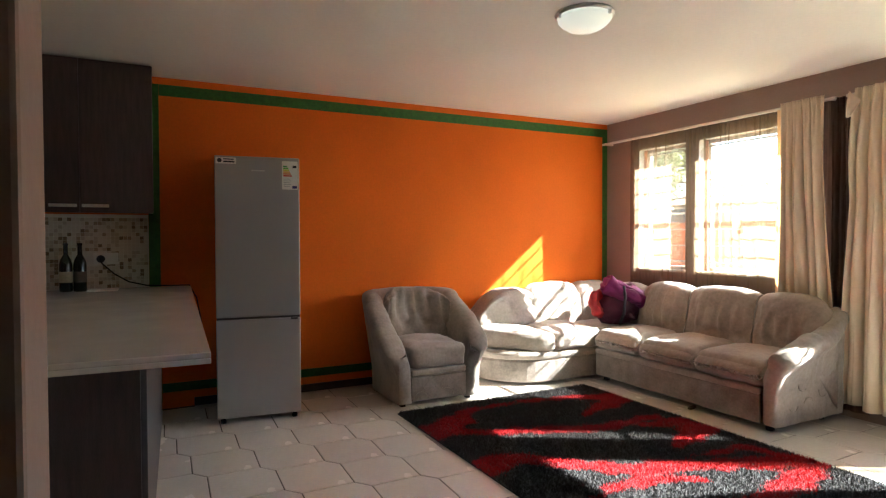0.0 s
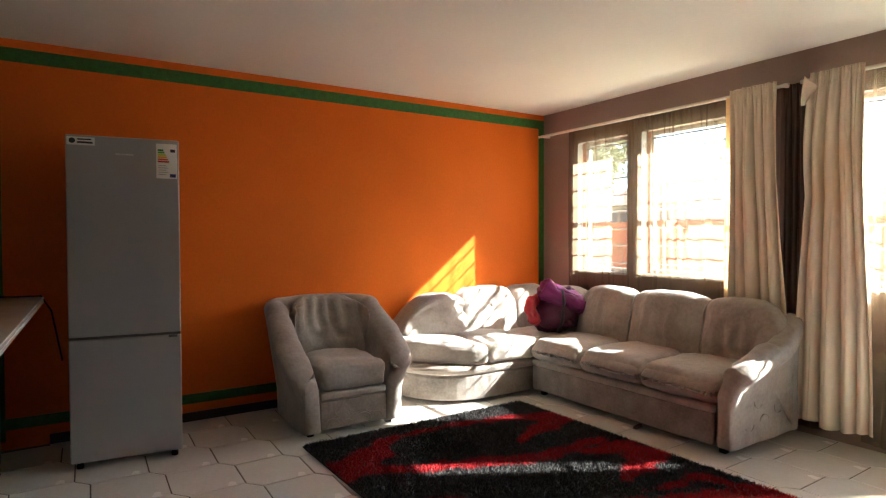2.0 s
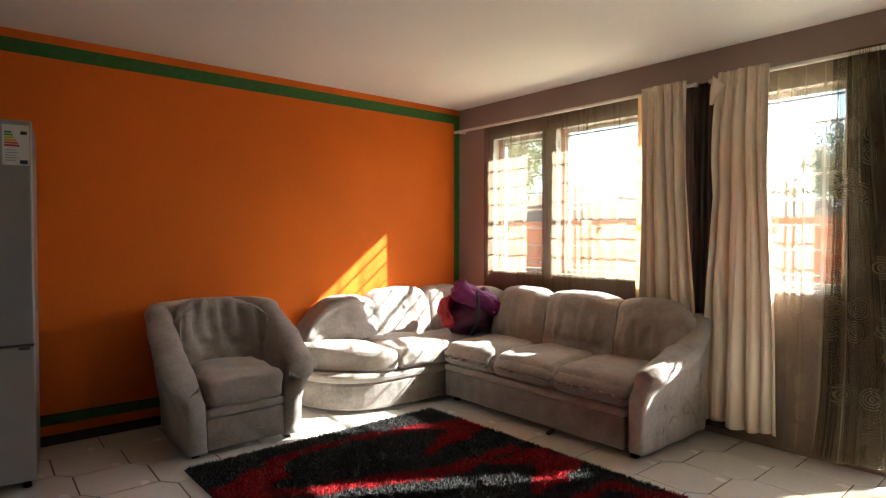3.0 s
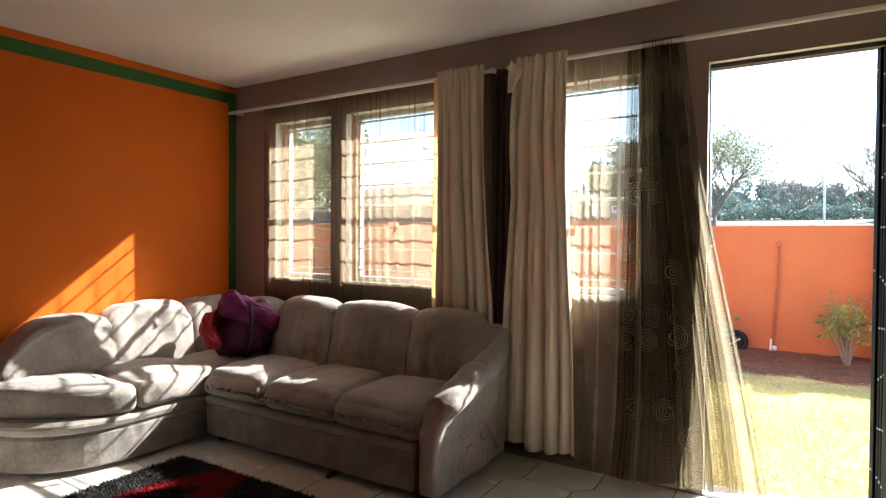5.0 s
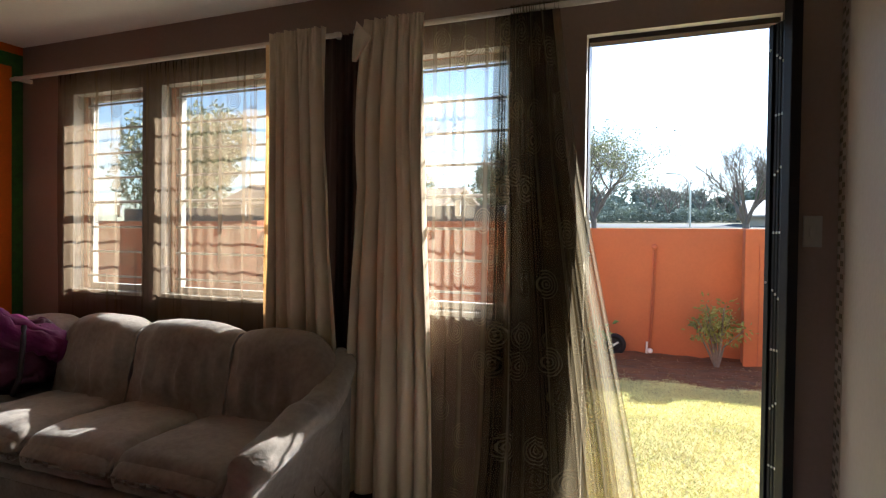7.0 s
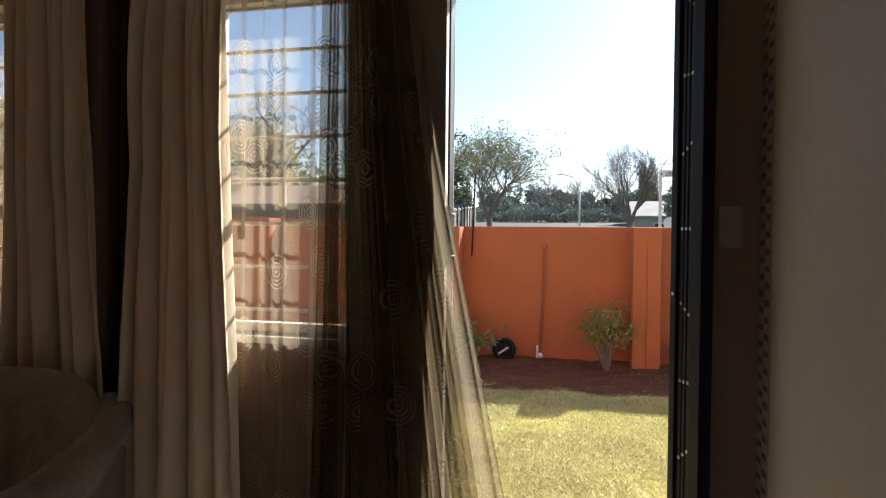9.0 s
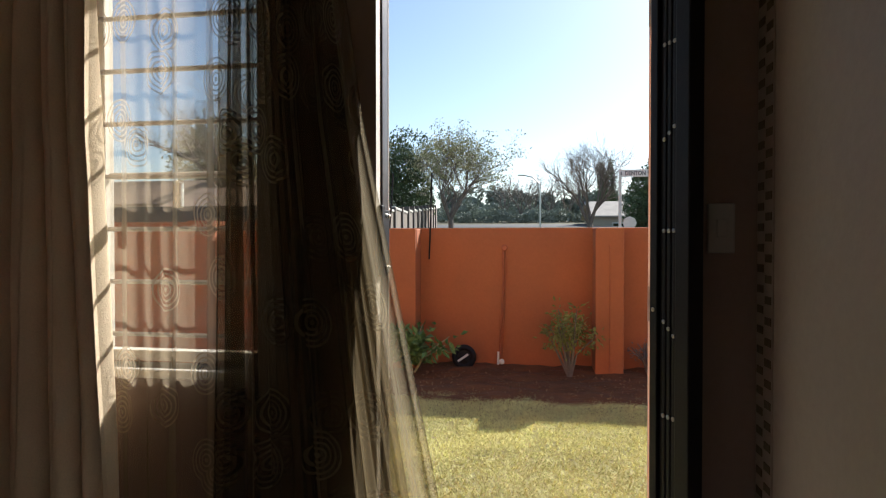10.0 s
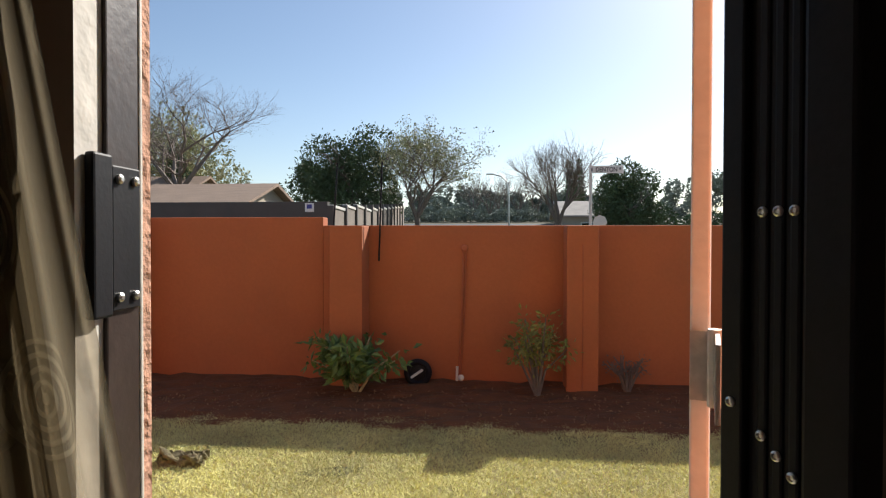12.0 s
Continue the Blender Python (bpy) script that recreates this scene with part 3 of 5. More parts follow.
for i, rgb in enumerate([(0.02, 0.25, 0.03), (0.15, 0.45, 0.03), (0.6, 0.6, 0.02), (0.75, 0.4, 0.02), (0.65, 0.15, 0.02), (0.55, 0.03, 0.02)]):
    part("bar", box(0.0012, 0.002, 0.163, 0.19 + i * 0.006, 1.705 - i * 0.0125, 1.714 - i * 0.0125), flat("ink_%d" % i, rgb), lab)
ink = flat("black_ink", (0.03, 0.03, 0.035))
part("mark", box(0.0012, 0.002, 0.225, 0.25, 1.70, 1.716), ink, lab)
part("mark", box(0.0012, 0.002, 0.222, 0.252, 1.562, 1.58), flat("blue_ink", (0.03, 0.03, 0.15)), lab)
for i in range(5):
    part("line", box(0.0012, 0.0018, 0.165, 0.205 + 0.01 * (i % 2), 1.575 + i * 0.012, 1.579 + i * 0.012), flat("grey_ink_%d" % i, (0.4, 0.4, 0.4)), lab)
st = part("sticker", box(0.0, 0.0012, -0.262, -0.135, 1.715, 1.757), M_WHITE, fr, "small white sticker")
part("badge", moved(lathe([(0.014, 0), (0.014, 0.001), (0.007, 0.001)], 20), 0.0012, -0.238, 1.737, 0, 90), ink, st)
part("line", box(0.0012, 0.0018, -0.215, -0.15, 1.742, 1.749), ink, st)
part("line", box(0.0012, 0.0018, -0.215, -0.145, 1.724, 1.734), ink, st)
part("nameplate", box(0.0, 0.0015, -0.04, 0.045, 1.672, 1.680), M_STEEL, fr, "small raised maker's plate")

# ---- kitchen ----
PEN = -2.4
top = thing("worktop", "polished cream stone breakfast counter top", "worktop", (0.02, -3.965, 0.885), PEN)
part("slab", box(0.0, 2.735, -1.0, 0.0, -0.018, 0.0, 0.004), M_TOP, top)
part("end_lip", box(2.695, 2.735, -1.0, 0.0, -0.036, -0.0185, 0.003), M_TOP, top)
part("side_lip", box(0.0, 2.6945, -0.04, 0.0, -0.036, -0.0185, 0.003), M_TOP, top)
base = thing("counter_base", "dark wenge kitchen counter base with slate end panel", "kitchen cabinet", (0.02, -3.965, 0), PEN)
part("body", box(0.2, 2.32, -0.98, -0.215, 0.0, 0.85, 0.003), M_WENGE, base)
part("side_panel", box(0.2, 2.322, -0.2148, -0.195, 0.0, 0.85, 0.002), M_SLATE, base)
part("end_panel", box(2.3205, 2.336, -0.98, -0.215, 0.0, 0.85, 0.002), M_WENGE, base)
wc = thing("wall_cabinet", "dark wenge wall cabinet with patterned steel handles", "kitchen cabinet", (0.0, -4.205, 1.405))
part("body", box(0.003, 0.315, -1.25, 0.0, 0, 0.955, 0.002), M_WENGE, wc)
for i in range(3):
    d = part("door", box(0.3155, 0.335, -0.415 * (i + 1) + 0.002, -0.415 * i - 0.002, -0.01, 0.955, 0.003), M_WENGE, wc)
    y = -0.415 * i - (0.33 if i % 2 == 0 else 0.09)
    h = part("handle", box(0.350, 0.358, y - 0.075, y + 0.075, 0.022, 0.042, 0.002), M_STEEL, d, "patterned steel bar handle")
    for k in (-0.06, 0.06):
        part("stud", box(0.335, 0.351, y + k - 0.006, y + k + 0.006, 0.027, 0.037, 0.001), M_STEEL, h)
# mosaic splashback
sb = tagged(part("splashback", box(0.0, 0.003, -5.6, -4.236, 0.885, 1.395), M_FRAME), "splashback of small mixed beige and brown mosaic tiles", "splashback", kind="structure")
rnd = random.Random(4)
tones = [mat("mosaic_%d" % i, c, 0.3, var=0.12, bump=0.02) for i, c in enumerate([(0.62, 0.56, 0.47), (0.50, 0.43, 0.34), (0.20, 0.14, 0.09), (0.36, 0.28, 0.2)])]
mos = [bmesh.new() for _ in tones]
for i in range(44):
    for j in range(20):
        k = rnd.choices(range(4), (9, 4, 1.3, 1.6))[0]
        y, z = -4.24 - (i + 1) * 0.0255, 0.888 + j * 0.0255
        if z + 0.0245 < 1.395 and not (-4.70 < y < -4.52 and 1.02 < z < 1.12):
            box(0.0031, 0.0065, y, y + 0.0235, z, z + 0.0235, 0, mos[k])
for b, t in zip(mos, tones):
    tagged(part("mosaic_tiles", b, t, sb), kind="stuff")
sock = thing("wall_socket", "white wall socket with a black plug in it", "socket", (0.0065, -4.50, 1.09))
part("plate", box(0, 0.009, -0.075, 0.075, -0.04, 0.04, 0.003), M_WHITE, sock)
part("plug", moved(lathe([(0.024, 0), (0.026, 0.02), (0.014, 0.045), (0.006, 0.06)], 16), 0.009, -0.03, 0.0, 0, 90), M_BLACK, sock, "round black plug")
cab = tagged(part("power_cable", tube([(0.068, -4.53, 1.09), (0.085, -4.52, 1.06), (0.08, -4.45, 0.99), (0.08, -4.36, 0.93), (0.08, -4.25, 0.902), (0.07, -4.10, 0.894), (0.06, -3.98, 0.893), (0.05, -3.93, 0.80), (0.05, -3.88, 0.5)], 0.005, 6), M_BLACK), "black power cable running to the fridge", "cable")
M_BOTTLE = mat("dark_bottle_glass", (0.012, 0.016, 0.008), 0.08, var=0.1, bump=0)
for i, (x, y) in enumerate([(0.16, -4.72), (0.17, -4.64)]):
    bt = thing("wine_bottle", "dark green wine bottle standing on the worktop", "bottle", (x, y, 0.885), group="bottles on the worktop")
    part("glass", lathe([(0.036, 0), (0.038, 0.01), (0.038, 0.18), (0.03, 0.21), (0.014, 0.24), (0.013, 0.30), (0.015, 0.302), (0.015, 0.315)], 20), M_BOTTLE, bt, smooth=True)
    part("label", lathe([(0.0384, 0.06), (0.0384, 0.13)], 20), mat("bottle_label_%d" % i, ((0.5, 0.4, 0.28), (0.12, 0.1, 0.08))[i], 0.6), bt, "paper label")
tray = tagged(part("tray", box(0.10, 0.26, -4.60, -4.42, 0.885, 0.893, 0.003), M_FRAME), "thin cream tray lying on the worktop", "tray")
# ---- upholstery ----
def seat_foot(parent, x, y):
    part("foot", box(x - 0.02, x + 0.02, y - 0.02, y + 0.02, 0, 0.035, 0.004), M_BLACK, parent)


sofa = thing("sofa", "greige suede three-seat sofa with arched back", "sofa", (0.755, -0.82, 0))
W = 1.64
SEAMS = (0.0, 0.53, 1.12, W + 0.02)
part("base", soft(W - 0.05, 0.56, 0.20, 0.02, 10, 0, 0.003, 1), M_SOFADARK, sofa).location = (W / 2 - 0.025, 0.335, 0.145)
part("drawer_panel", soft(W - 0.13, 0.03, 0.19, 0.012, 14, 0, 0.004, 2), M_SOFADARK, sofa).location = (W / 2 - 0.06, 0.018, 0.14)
part("rail", soft(W - 0.12, 0.05, 0.05, 0.02, 14, 0, 0.004, 3), M_SOFA, sofa).location = (W / 2 - 0.06, 0.022, 0.252)


def seat_fall(q, p):
    """Rolls the front of a seat cushion over and sinks its side seams."""
    if p[1] < 0:
        q.z -= 0.030 * p[1] ** 4 * (p[2] > 0)
        q.y -= 0.022 * (1 - p[2] ** 2)
    q.z -= 0.014 * abs(p[0]) ** 6 * (p[2] > 0)
    return q


for i in range(3):
    x0, x1 = (0.0, 0.505, 1.02)[i], (0.503, 1.018, 1.535)[i]
    part("seat_cushion", soft(x1 - x0, 0.60, 0.175, 0.055, 26, 0.022, 0.0055, 10 + i, seat_fall), M_SOFA, sofa, smooth=True).location = ((x0 + x1) / 2, 0.29, 0.362)


def back_lobe(k):
    """One third of the sofa back: arched over the top, drawn in at its seams, gathered along a low stitch line; the last rounds off at its end."""
    a, b = SEAMS[k], SEAMS[k + 1]

    def f(u, v):
        m = 2 * u - 1
        full = 1 - abs(m) ** 3.2
        top = 0.795 + 0.045 * full
        bend = 0.0
        if k == 0:
            top -= 0.05 * max(0, -m) ** 4
        if k == 2:
            e = max(0, (u - 0.62) / 0.38)
            top -= 0.02 * u + 0.17 * (1 - math.sqrt(max(0, 1 - e * e)))
            bend = 0.09 * e * e
        r = 0.085
        if v < 0.55:
            w = v / 0.55
            z = 0.36 + (top - r - 0.36) * w
            y = 0.455 - 0.045 * full * (0.35 + 0.65 * math.sin(w * 2.6)) + 0.075 * w
            tuck = math.exp(-((w - 0.34) / 0.10) ** 2)
            y += 0.016 * tuck * full + 0.008 * math.sin(m * 17 + k) * math.exp(-((w - 0.55) / 0.30) ** 2) * full
        elif v < 0.82:
            g = (v - 0.55) / 0.27 * math.pi
            z = top - r + r * math.sin(g)
            y = 0.53 - 0.045 * full * 0.5 * (1 + math.cos(g)) * 0.55 + r * (1 - math.cos(g))
        else:
            w = (v - 0.82) / 0.18
            z = (top - r) * (1 - w) + 0.10 * w
            y = 0.70 - 0.02 * w
        q = Vector((a + 0.004 + (b - a - 0.008) * u, y - bend, z))
        n1 = Vector((q.x * 8, q.y * 8 + k, q.z * 8))
        q.y += 0.010 * noise.noise(n1) + 0.006 * noise.noise(n1 * 2.7)
        q.z += 0.006 * noise.noise(n1 * 1.4)
        q.y -= 0.010 * (1 - abs(noise.noise(Vector((q.x * 16, q.z * 3, k))))) ** 10 * (v < 0.55)
        return q
    bm = grid(44, 46, f)
    bm.verts.ensure_lookup_table()
    for i in (0, 44):
        ring = [bm.verts[i * 47 + j] for j in range(47)]
        bm.faces.new(ring if i else ring[::-1])
    bm.faces.new([bm.verts[i * 47] for i in range(45)] + [bm.verts[i * 47 + 46] for i in range(44, -1, -1)])
    return bm


for i in range(3):
    part("back_cushion", back_lobe(i), M_SOFA, sofa, smooth=True)


def rolled_arm():
    """The arm: a panel whose top rolls outwards, low in front and climbing at the back into the sofa back."""
    bm, rings, n = bmesh.new(), [], 40
    for i in range(n + 1):
        s = i / n
        y = -0.01 + 0.69 * s
        top = 0.525 + 0.10 * min(1, y / 0.26) + 0.13 * max(0, (y - 0.30) / 0.38) ** 1.6
        flare = 0.135 * (1 - max(0, (s - 0.55) / 0.45) ** 1.5) * (0.72 + 0.28 * min(1, s * 4))
        r = 0.066
        cx = W - 0.045 + flare * 0.62
        prof = [(W - 0.105, 0.055), (W - 0.108, 0.25), (W - 0.10, top - 0.17)]
        for j in range(15):
            g = math.pi * (1.08 - j / 14 * 1.42)
            prof.append((cx + r * 1.18 * math.cos(g), top - r + r * math.sin(g)))
        prof += [(W + 0.012 + flare * 0.25, top - 0.17), (W + 0.006, 0.28), (W + 0.004, 0.16), (W, 0.055)]
        pinch = 1 - 0.25 * max(0, 1 - s * 12) ** 2
        ring = []
        mx = sum(p[0] for p in prof) / len(prof)
        for x, z in prof:
            nv = Vector((x * 9, y * 9, z * 9))
            w = 0.011 * noise.noise(nv) + 0.007 * noise.noise(nv * 2.4) - 0.012 * (1 - abs(noise.noise(nv * 1.3 + Vector((3, 0, 5))))) ** 9 * (z > 0.3)
            ring.append(bm.verts.new((mx + (x - mx) * pinch + w, y - 0.4 * w, z if z < 0.1 else z + 0.5 * w)))
        rings.append(ring)
    for a, b in zip(rings, rings[1:]):
        for k in range(len(a)):
            bm.faces.new((a[k], a[(k + 1) % len(a)], b[(k + 1) % len(a)], b[k]))
    front = [bm.verts.new((0.82 * v.co.x + 0.18 * (W - 0.05), v.co.y - 0.018, v.co.z * 0.93 + 0.025)) for v in rings[0]]
    for k in range(len(front)):
        bm.faces.new((front[k], front[(k + 1) % len(front)], rings[0][(k + 1) % len(front)], rings[0][k]))
    bm.faces.new(front[::-1])
    bm.faces.new(rings[-1])
    bmesh.ops.recalc_face_normals(bm, faces=bm.faces[:])
    return bm


part("arm", rolled_arm(), M_SOFA, sofa, "arm with a top rolled outwards", smooth=True)
for k, (y, z, rad, a0) in enumerate([(0.12, 0.34, 0.05, 0.2), (0.24, 0.30, 0.045, 3.2), (0.36, 0.40, 0.05, 0.8), (0.15, 0.18, 0.045, 3.6), (0.30, 0.16, 0.05, 0.4), (0.45, 0.24, 0.045, 2.9), (0.50, 0.42, 0.05, 0.1)]):
    part("emboss", tube([(W + 0.006 + 0.25 * max(0, z + rad * math.sin(a0 + i * 0.3) - 0.34) * 0.6, y + rad * math.cos(a0 + i * 0.3), z + rad * math.sin(a0 + i * 0.3)) for i in range(9)], 0.0035, 5), M_SOFADARK, sofa)
for x, y in ((0.06, 0.08), (W - 0.10, 0.08), (0.06, 0.6), (W - 0.10, 0.6)):
    part("foot", box(x - 0.02, x + 0.02, y - 0.02, y + 0.02, 0, 0.06, 0.004), M_BLACK, sofa)

# corner unit with a rounded chaise end
ch = thing("corner_chaise", "greige suede corner sofa unit with rounded end", "sofa", (0.0, 0.0, 0))


def outline(k, inset):
    """Points round the chaise from the corner along its open side to the rounded end."""
    X, Y = 0.76 - inset, -1.80 + inset
    pts = [Vector((0.05 + inset * 0.3, -0.06)), Vector((0.69, -0.06)), Vector((0.69, -0.66)), Vector((X, -0.76)), Vector((X, -1.15))]
    for i in range(1, k + 1):
        a = i / k * math.pi / 2
        pts.append(Vector((0.05 + (X - 0.05) * math.cos(a) ** 0.8, -1.15 + (Y + 1.15) * math.sin(a) ** 0.8)))
    return pts


def slab(z0, z1, inset, bulge=0.012, seed=0):
    """An upholstered slab with the chaise's outline and soft edges."""
    bm = bmesh.new()
    rings = []
    for z, ins in ((z0, inset + bulge), (z0 + 0.012, inset + 0.002), ((z0 + z1) / 2, inset - bulge * 0.4), (z1 - 0.02, inset), (z1, inset + bulge * 1.6)):
        raw, pts = outline(14, ins), []
        for a, b in zip(raw, raw[1:] + raw[:1]):
            n = max(1, int((b - a).length / 0.05))
            pts += [a + (b - a) * (i / n) for i in range(n)]
        rings.append((z, raw))
    base = [bm.verts.new((p.x, p.y, rings[0][0])) for p in rings[0][1]]
    prev = base
    for z, raw in rings[1:]:
        cur = [bm.verts.new((p.x, p.y, z)) for p in raw]
        for k in range(len(cur)):
            bm.faces.new((prev[k], prev[(k + 1) % len(cur)], cur[(k + 1) % len(cur)], cur[k]))
        prev = cur
    bm.faces.new(prev)
    bm.faces.new(base[::-1])
    return bm


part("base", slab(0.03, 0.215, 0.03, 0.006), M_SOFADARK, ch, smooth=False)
part("rail", slab(0.215, 0.285, 0.02, 0.012), M_SOFA, ch)


def chaise_pad(y0, y1, seed):
    """A seat pad of the chaise between two seams, following the rounded end."""
    def f(q, p):
        y = (y0 + y1) / 2 + q.y
        lim = 0.77 if y > -1.15 else 0.05 + 0.72 * math.cos(min(1, max(0, (-1.15 - y) / 0.66)) ** 1.25 * math.pi / 2) ** 0.8
        lim = max(lim, 0.12)
        u = (q.x + 0.34) / 0.68
        q.x = 0.10 + u * (lim - 0.10) - 0.43
        return q
    return soft(0.68, y1 - y0, 0.15, 0.05, 16, 0.045, 0.008, seed, f)


for k, (y0, y1) in enumerate([(-1.80, -1.22), (-1.225, -0.70)]):
    part("seat_cushion", chaise_pad(y0, y1, 40 + k), M_SOFA, ch, smooth=True).location = (0.43, (y0 + y1) / 2, 0.355)
part("seat_cushion", soft(0.60, 0.60, 0.15, 0.05, 14, 0.02, 0.006, 45), M_SOFA, ch, smooth=True).location = (0.40, -0.41, 0.35)


def lobe(drop_end):
    def f(q, p):
        up = max(0, (q.z + 0.2) / 0.4)
        q.z -= up * (0.10 * p[1] ** 4 + drop_end * max(0, -p[1]) ** 1.5)
        q.x -= 0.06 * up
        for ty in (-0.45, 0.1, 0.6):
            for tz in (0.05, 0.45):
                d = (p[1] - ty) ** 2 * 9 + (p[2] - tz) ** 2 * 9
                if p[0] > 0.4:
                    q.x -= 0.022 * math.exp(-d * 4)
        return q
    return f


part("back_cushion", soft(0.24, 0.68, 0.38, 0.07, 22, 0, 0.010, 51, lobe(0.22)), M_SOFA, ch, smooth=True).location = (0.17, -1.36, 0.575)
part("back_cushion", soft(0.24, 0.62, 0.42, 0.07, 22, 0, 0.010, 52, lobe(0.03)), M_SOFA, ch, smooth=True).location = (0.17, -0.82, 0.595)
part("back_cushion", soft(0.24, 0.50, 0.42, 0.09, 14, 0, 0.008, 53, lobe(0.0)), M_SOFA, ch, smooth=True).location = (0.17, -0.32, 0.59)
part("back_cushion", moved(soft(0.24, 0.46, 0.42, 0.09, 14, 0, 0.008, 54, lobe(0.0)), 0, 0, 0, 0, 0, -90), M_SOFA, ch, smooth=True).location = (0.46, -0.19, 0.585)
for x, y in ((0.1, -0.15), (0.62, -0.2), (0.62, -1.1), (0.12, -1.6)):
    seat_foot(ch, x, y)

# armchair with a barrel back
ac = thing("armchair", "greige suede armchair with channelled barrel back", "armchair", (0.455, -2.335, 0), 0)


def barrel(seed):
    """The wrap of arms and back: a band swept round three sides, rising from the arms to an arched back."""
    hw, d0, d1, r, n = 0.345, 0.345, -0.37, 0.20, 96
    path = []
    for i in range(n + 1):
        s = i / n
        if s < 0.36:
            path.append((d0 + (d1 + r - d0) * s / 0.36, -hw + 0.075, 0.0, -1.0, s))
        elif s <= 0.64:
            a = (s - 0.36) / 0.28 * math.pi
            path.append((d1 + r - (r + 0.02) * math.sin(a), -(hw - 0.075) * math.cos(a), -math.sin(a), -math.cos(a), s))
        else:
            path.append((d1 + r + (d0 - d1 - r) * (s - 0.64) / 0.36, hw - 0.075, 0.0, 1.0, s))
    bm, rings = bmesh.new(), []
    for x, y, nx, ny, s in path:
        m = abs(s - 0.5) * 2
        k = max(0, min(1, (0.98 - m) / 0.66))
        h = 0.475 + 0.315 * k ** 0.9 + 0.02 * math.cos(m * 4) * (m < 0.39) - 0.03 * max(0, (m - 0.92) / 0.08) ** 2
        t = 0.062 + 0.016 * max(0, 1 - abs(m - 0.75) * 2.2)
        prof = [(t * 0.80, 0.03), (t * 0.84, 0.2), (t * 0.92, 0.36)]
        for j in range(13):
            b = j / 12 * math.pi
            prof.append((t * math.cos(b) * (1.28 if j < 7 else 1.0), h - t * 0.9 + t * 0.9 * math.sin(b)))
        prof += [(-t * 0.95, (h + 0.31) / 2 + 0.03), (-t * 0.9, 0.30), (-t * 0.7, 0.03)]
        ring = []
        for o, z in prof:
            w = 0.010 * noise.noise(Vector((x * 7 + o * 8, y * 7, z * 6 + seed))) + 0.005 * noise.noise(Vector((x * 22, y * 22, z * 9 + seed)))
            flare = (0.035 + 0.055 * max(0, (m - 0.36) / 0.64)) * max(0, (z - 0.2) / 0.3)
            ring.append(bm.verts.new((x + nx * (o + w), y + ny * (o + w + flare), max(0.03, z + w * 0.6))))
        rings.append(ring)
    for a, b in zip(rings, rings[1:]):
        for k in range(len(a)):
            bm.faces.new((a[k], a[(k + 1) % len(a)], b[(k + 1) % len(a)], b[k]))
    for ring in (rings[0], rings[-1]):
        c = sum((v.co for v in ring), Vector()) / len(ring)
        inner = [bm.verts.new(v.co.lerp(c, 0.25) + Vector((0.022, 0, 0))) for v in ring]
        cv = bm.verts.new(c + Vector((0.026, 0, 0)))
        for k in range(len(ring)):
            bm.faces.new((ring[k], ring[(k + 1) % len(ring)], inner[(k + 1) % len(ring)], inner[k]))
            bm.faces.new((inner[k], inner[(k + 1) % len(ring)], cv))
    bmesh.ops.recalc_face_normals(bm, faces=bm.faces[:])
    return bm


def channels(q, p):
    """Vertical pleats fanning over a back cushion, drawn in along a row of buttons, wrapped round the sides."""
    up = max(0, (q.z + 0.2) / 0.4)
    fan = p[1] * (1 + 0.0 * up)
    if p[0] > 0.2:
        high = max(0, min(1, (p[2] + 0.35) / 0.5))
        q.x -= 0.052 * (1 - abs(math.cos(fan * math.pi * 3.1 + 0.3 * math.sin(p[2] * 3))) ** 0.5) * high
        q.x -= 0.040 * math.exp(-((p[2] + 0.22) / 0.13) ** 2) * abs(math.sin(fan * math.pi * 1.55)) ** 4
        q.x += 0.018 * (1 - high) * (1 - fan * fan)
    q.x += 0.16 * p[1] ** 2 * (0.6 + 0.4 * up) - 0.05 * up
    q.z -= up * 0.075 * abs(p[1]) ** 2.5
    return q


part("shell", barrel(3), M_SOFA, ac, smooth=True)
part("back_cushion", soft(0.18, 0.58, 0.47, 0.075, 36, 0, 0.009, 66, channels), M_SOFA, ac, smooth=True).location = (-0.165, 0, 0.595)
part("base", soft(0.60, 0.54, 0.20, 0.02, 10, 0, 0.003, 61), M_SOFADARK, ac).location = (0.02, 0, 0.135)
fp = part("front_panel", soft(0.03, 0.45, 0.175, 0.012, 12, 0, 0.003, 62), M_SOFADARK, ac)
fp.location = (0.335, 0, 0.13)
part("rail", soft(0.04, 0.45, 0.05, 0.018, 12, 0, 0.003, 63), M_SOFA, ac).location = (0.335, 0, 0.245)
part("seat_cushion", soft(0.56, 0.45, 0.18, 0.05, 16, 0.03, 0.008, 64), M_SOFA, ac, smooth=True).location = (0.085, 0, 0.355)
# embossed arcs on the front panel
for k, (y, z, rad, a0) in enumerate([(-0.15, 0.06, 0.05, 0.1), (-0.05, 0.05, 0.04, 0.4), (0.06, 0.06, 0.055, 0.0), (0.15, 0.07, 0.04, 0.3), (-0.10, 0.15, 0.035, 3.3), (0.0, 0.155, 0.04, 3.0), (0.11, 0.15, 0.04, 3.4)]):
    part("emboss", tube([(0.351, y + rad * math.cos(a0 + i * 0.3), z + rad * math.sin(a0 + i * 0.3)) for i in range(9)], 0.0028, 5), M_SOFADARK, ac)
for x, y in ((0.28, -0.27), (0.28, 0.27), (-0.2, -0.25), (-0.2, 0.25)):
    seat_foot(ac, x, y)

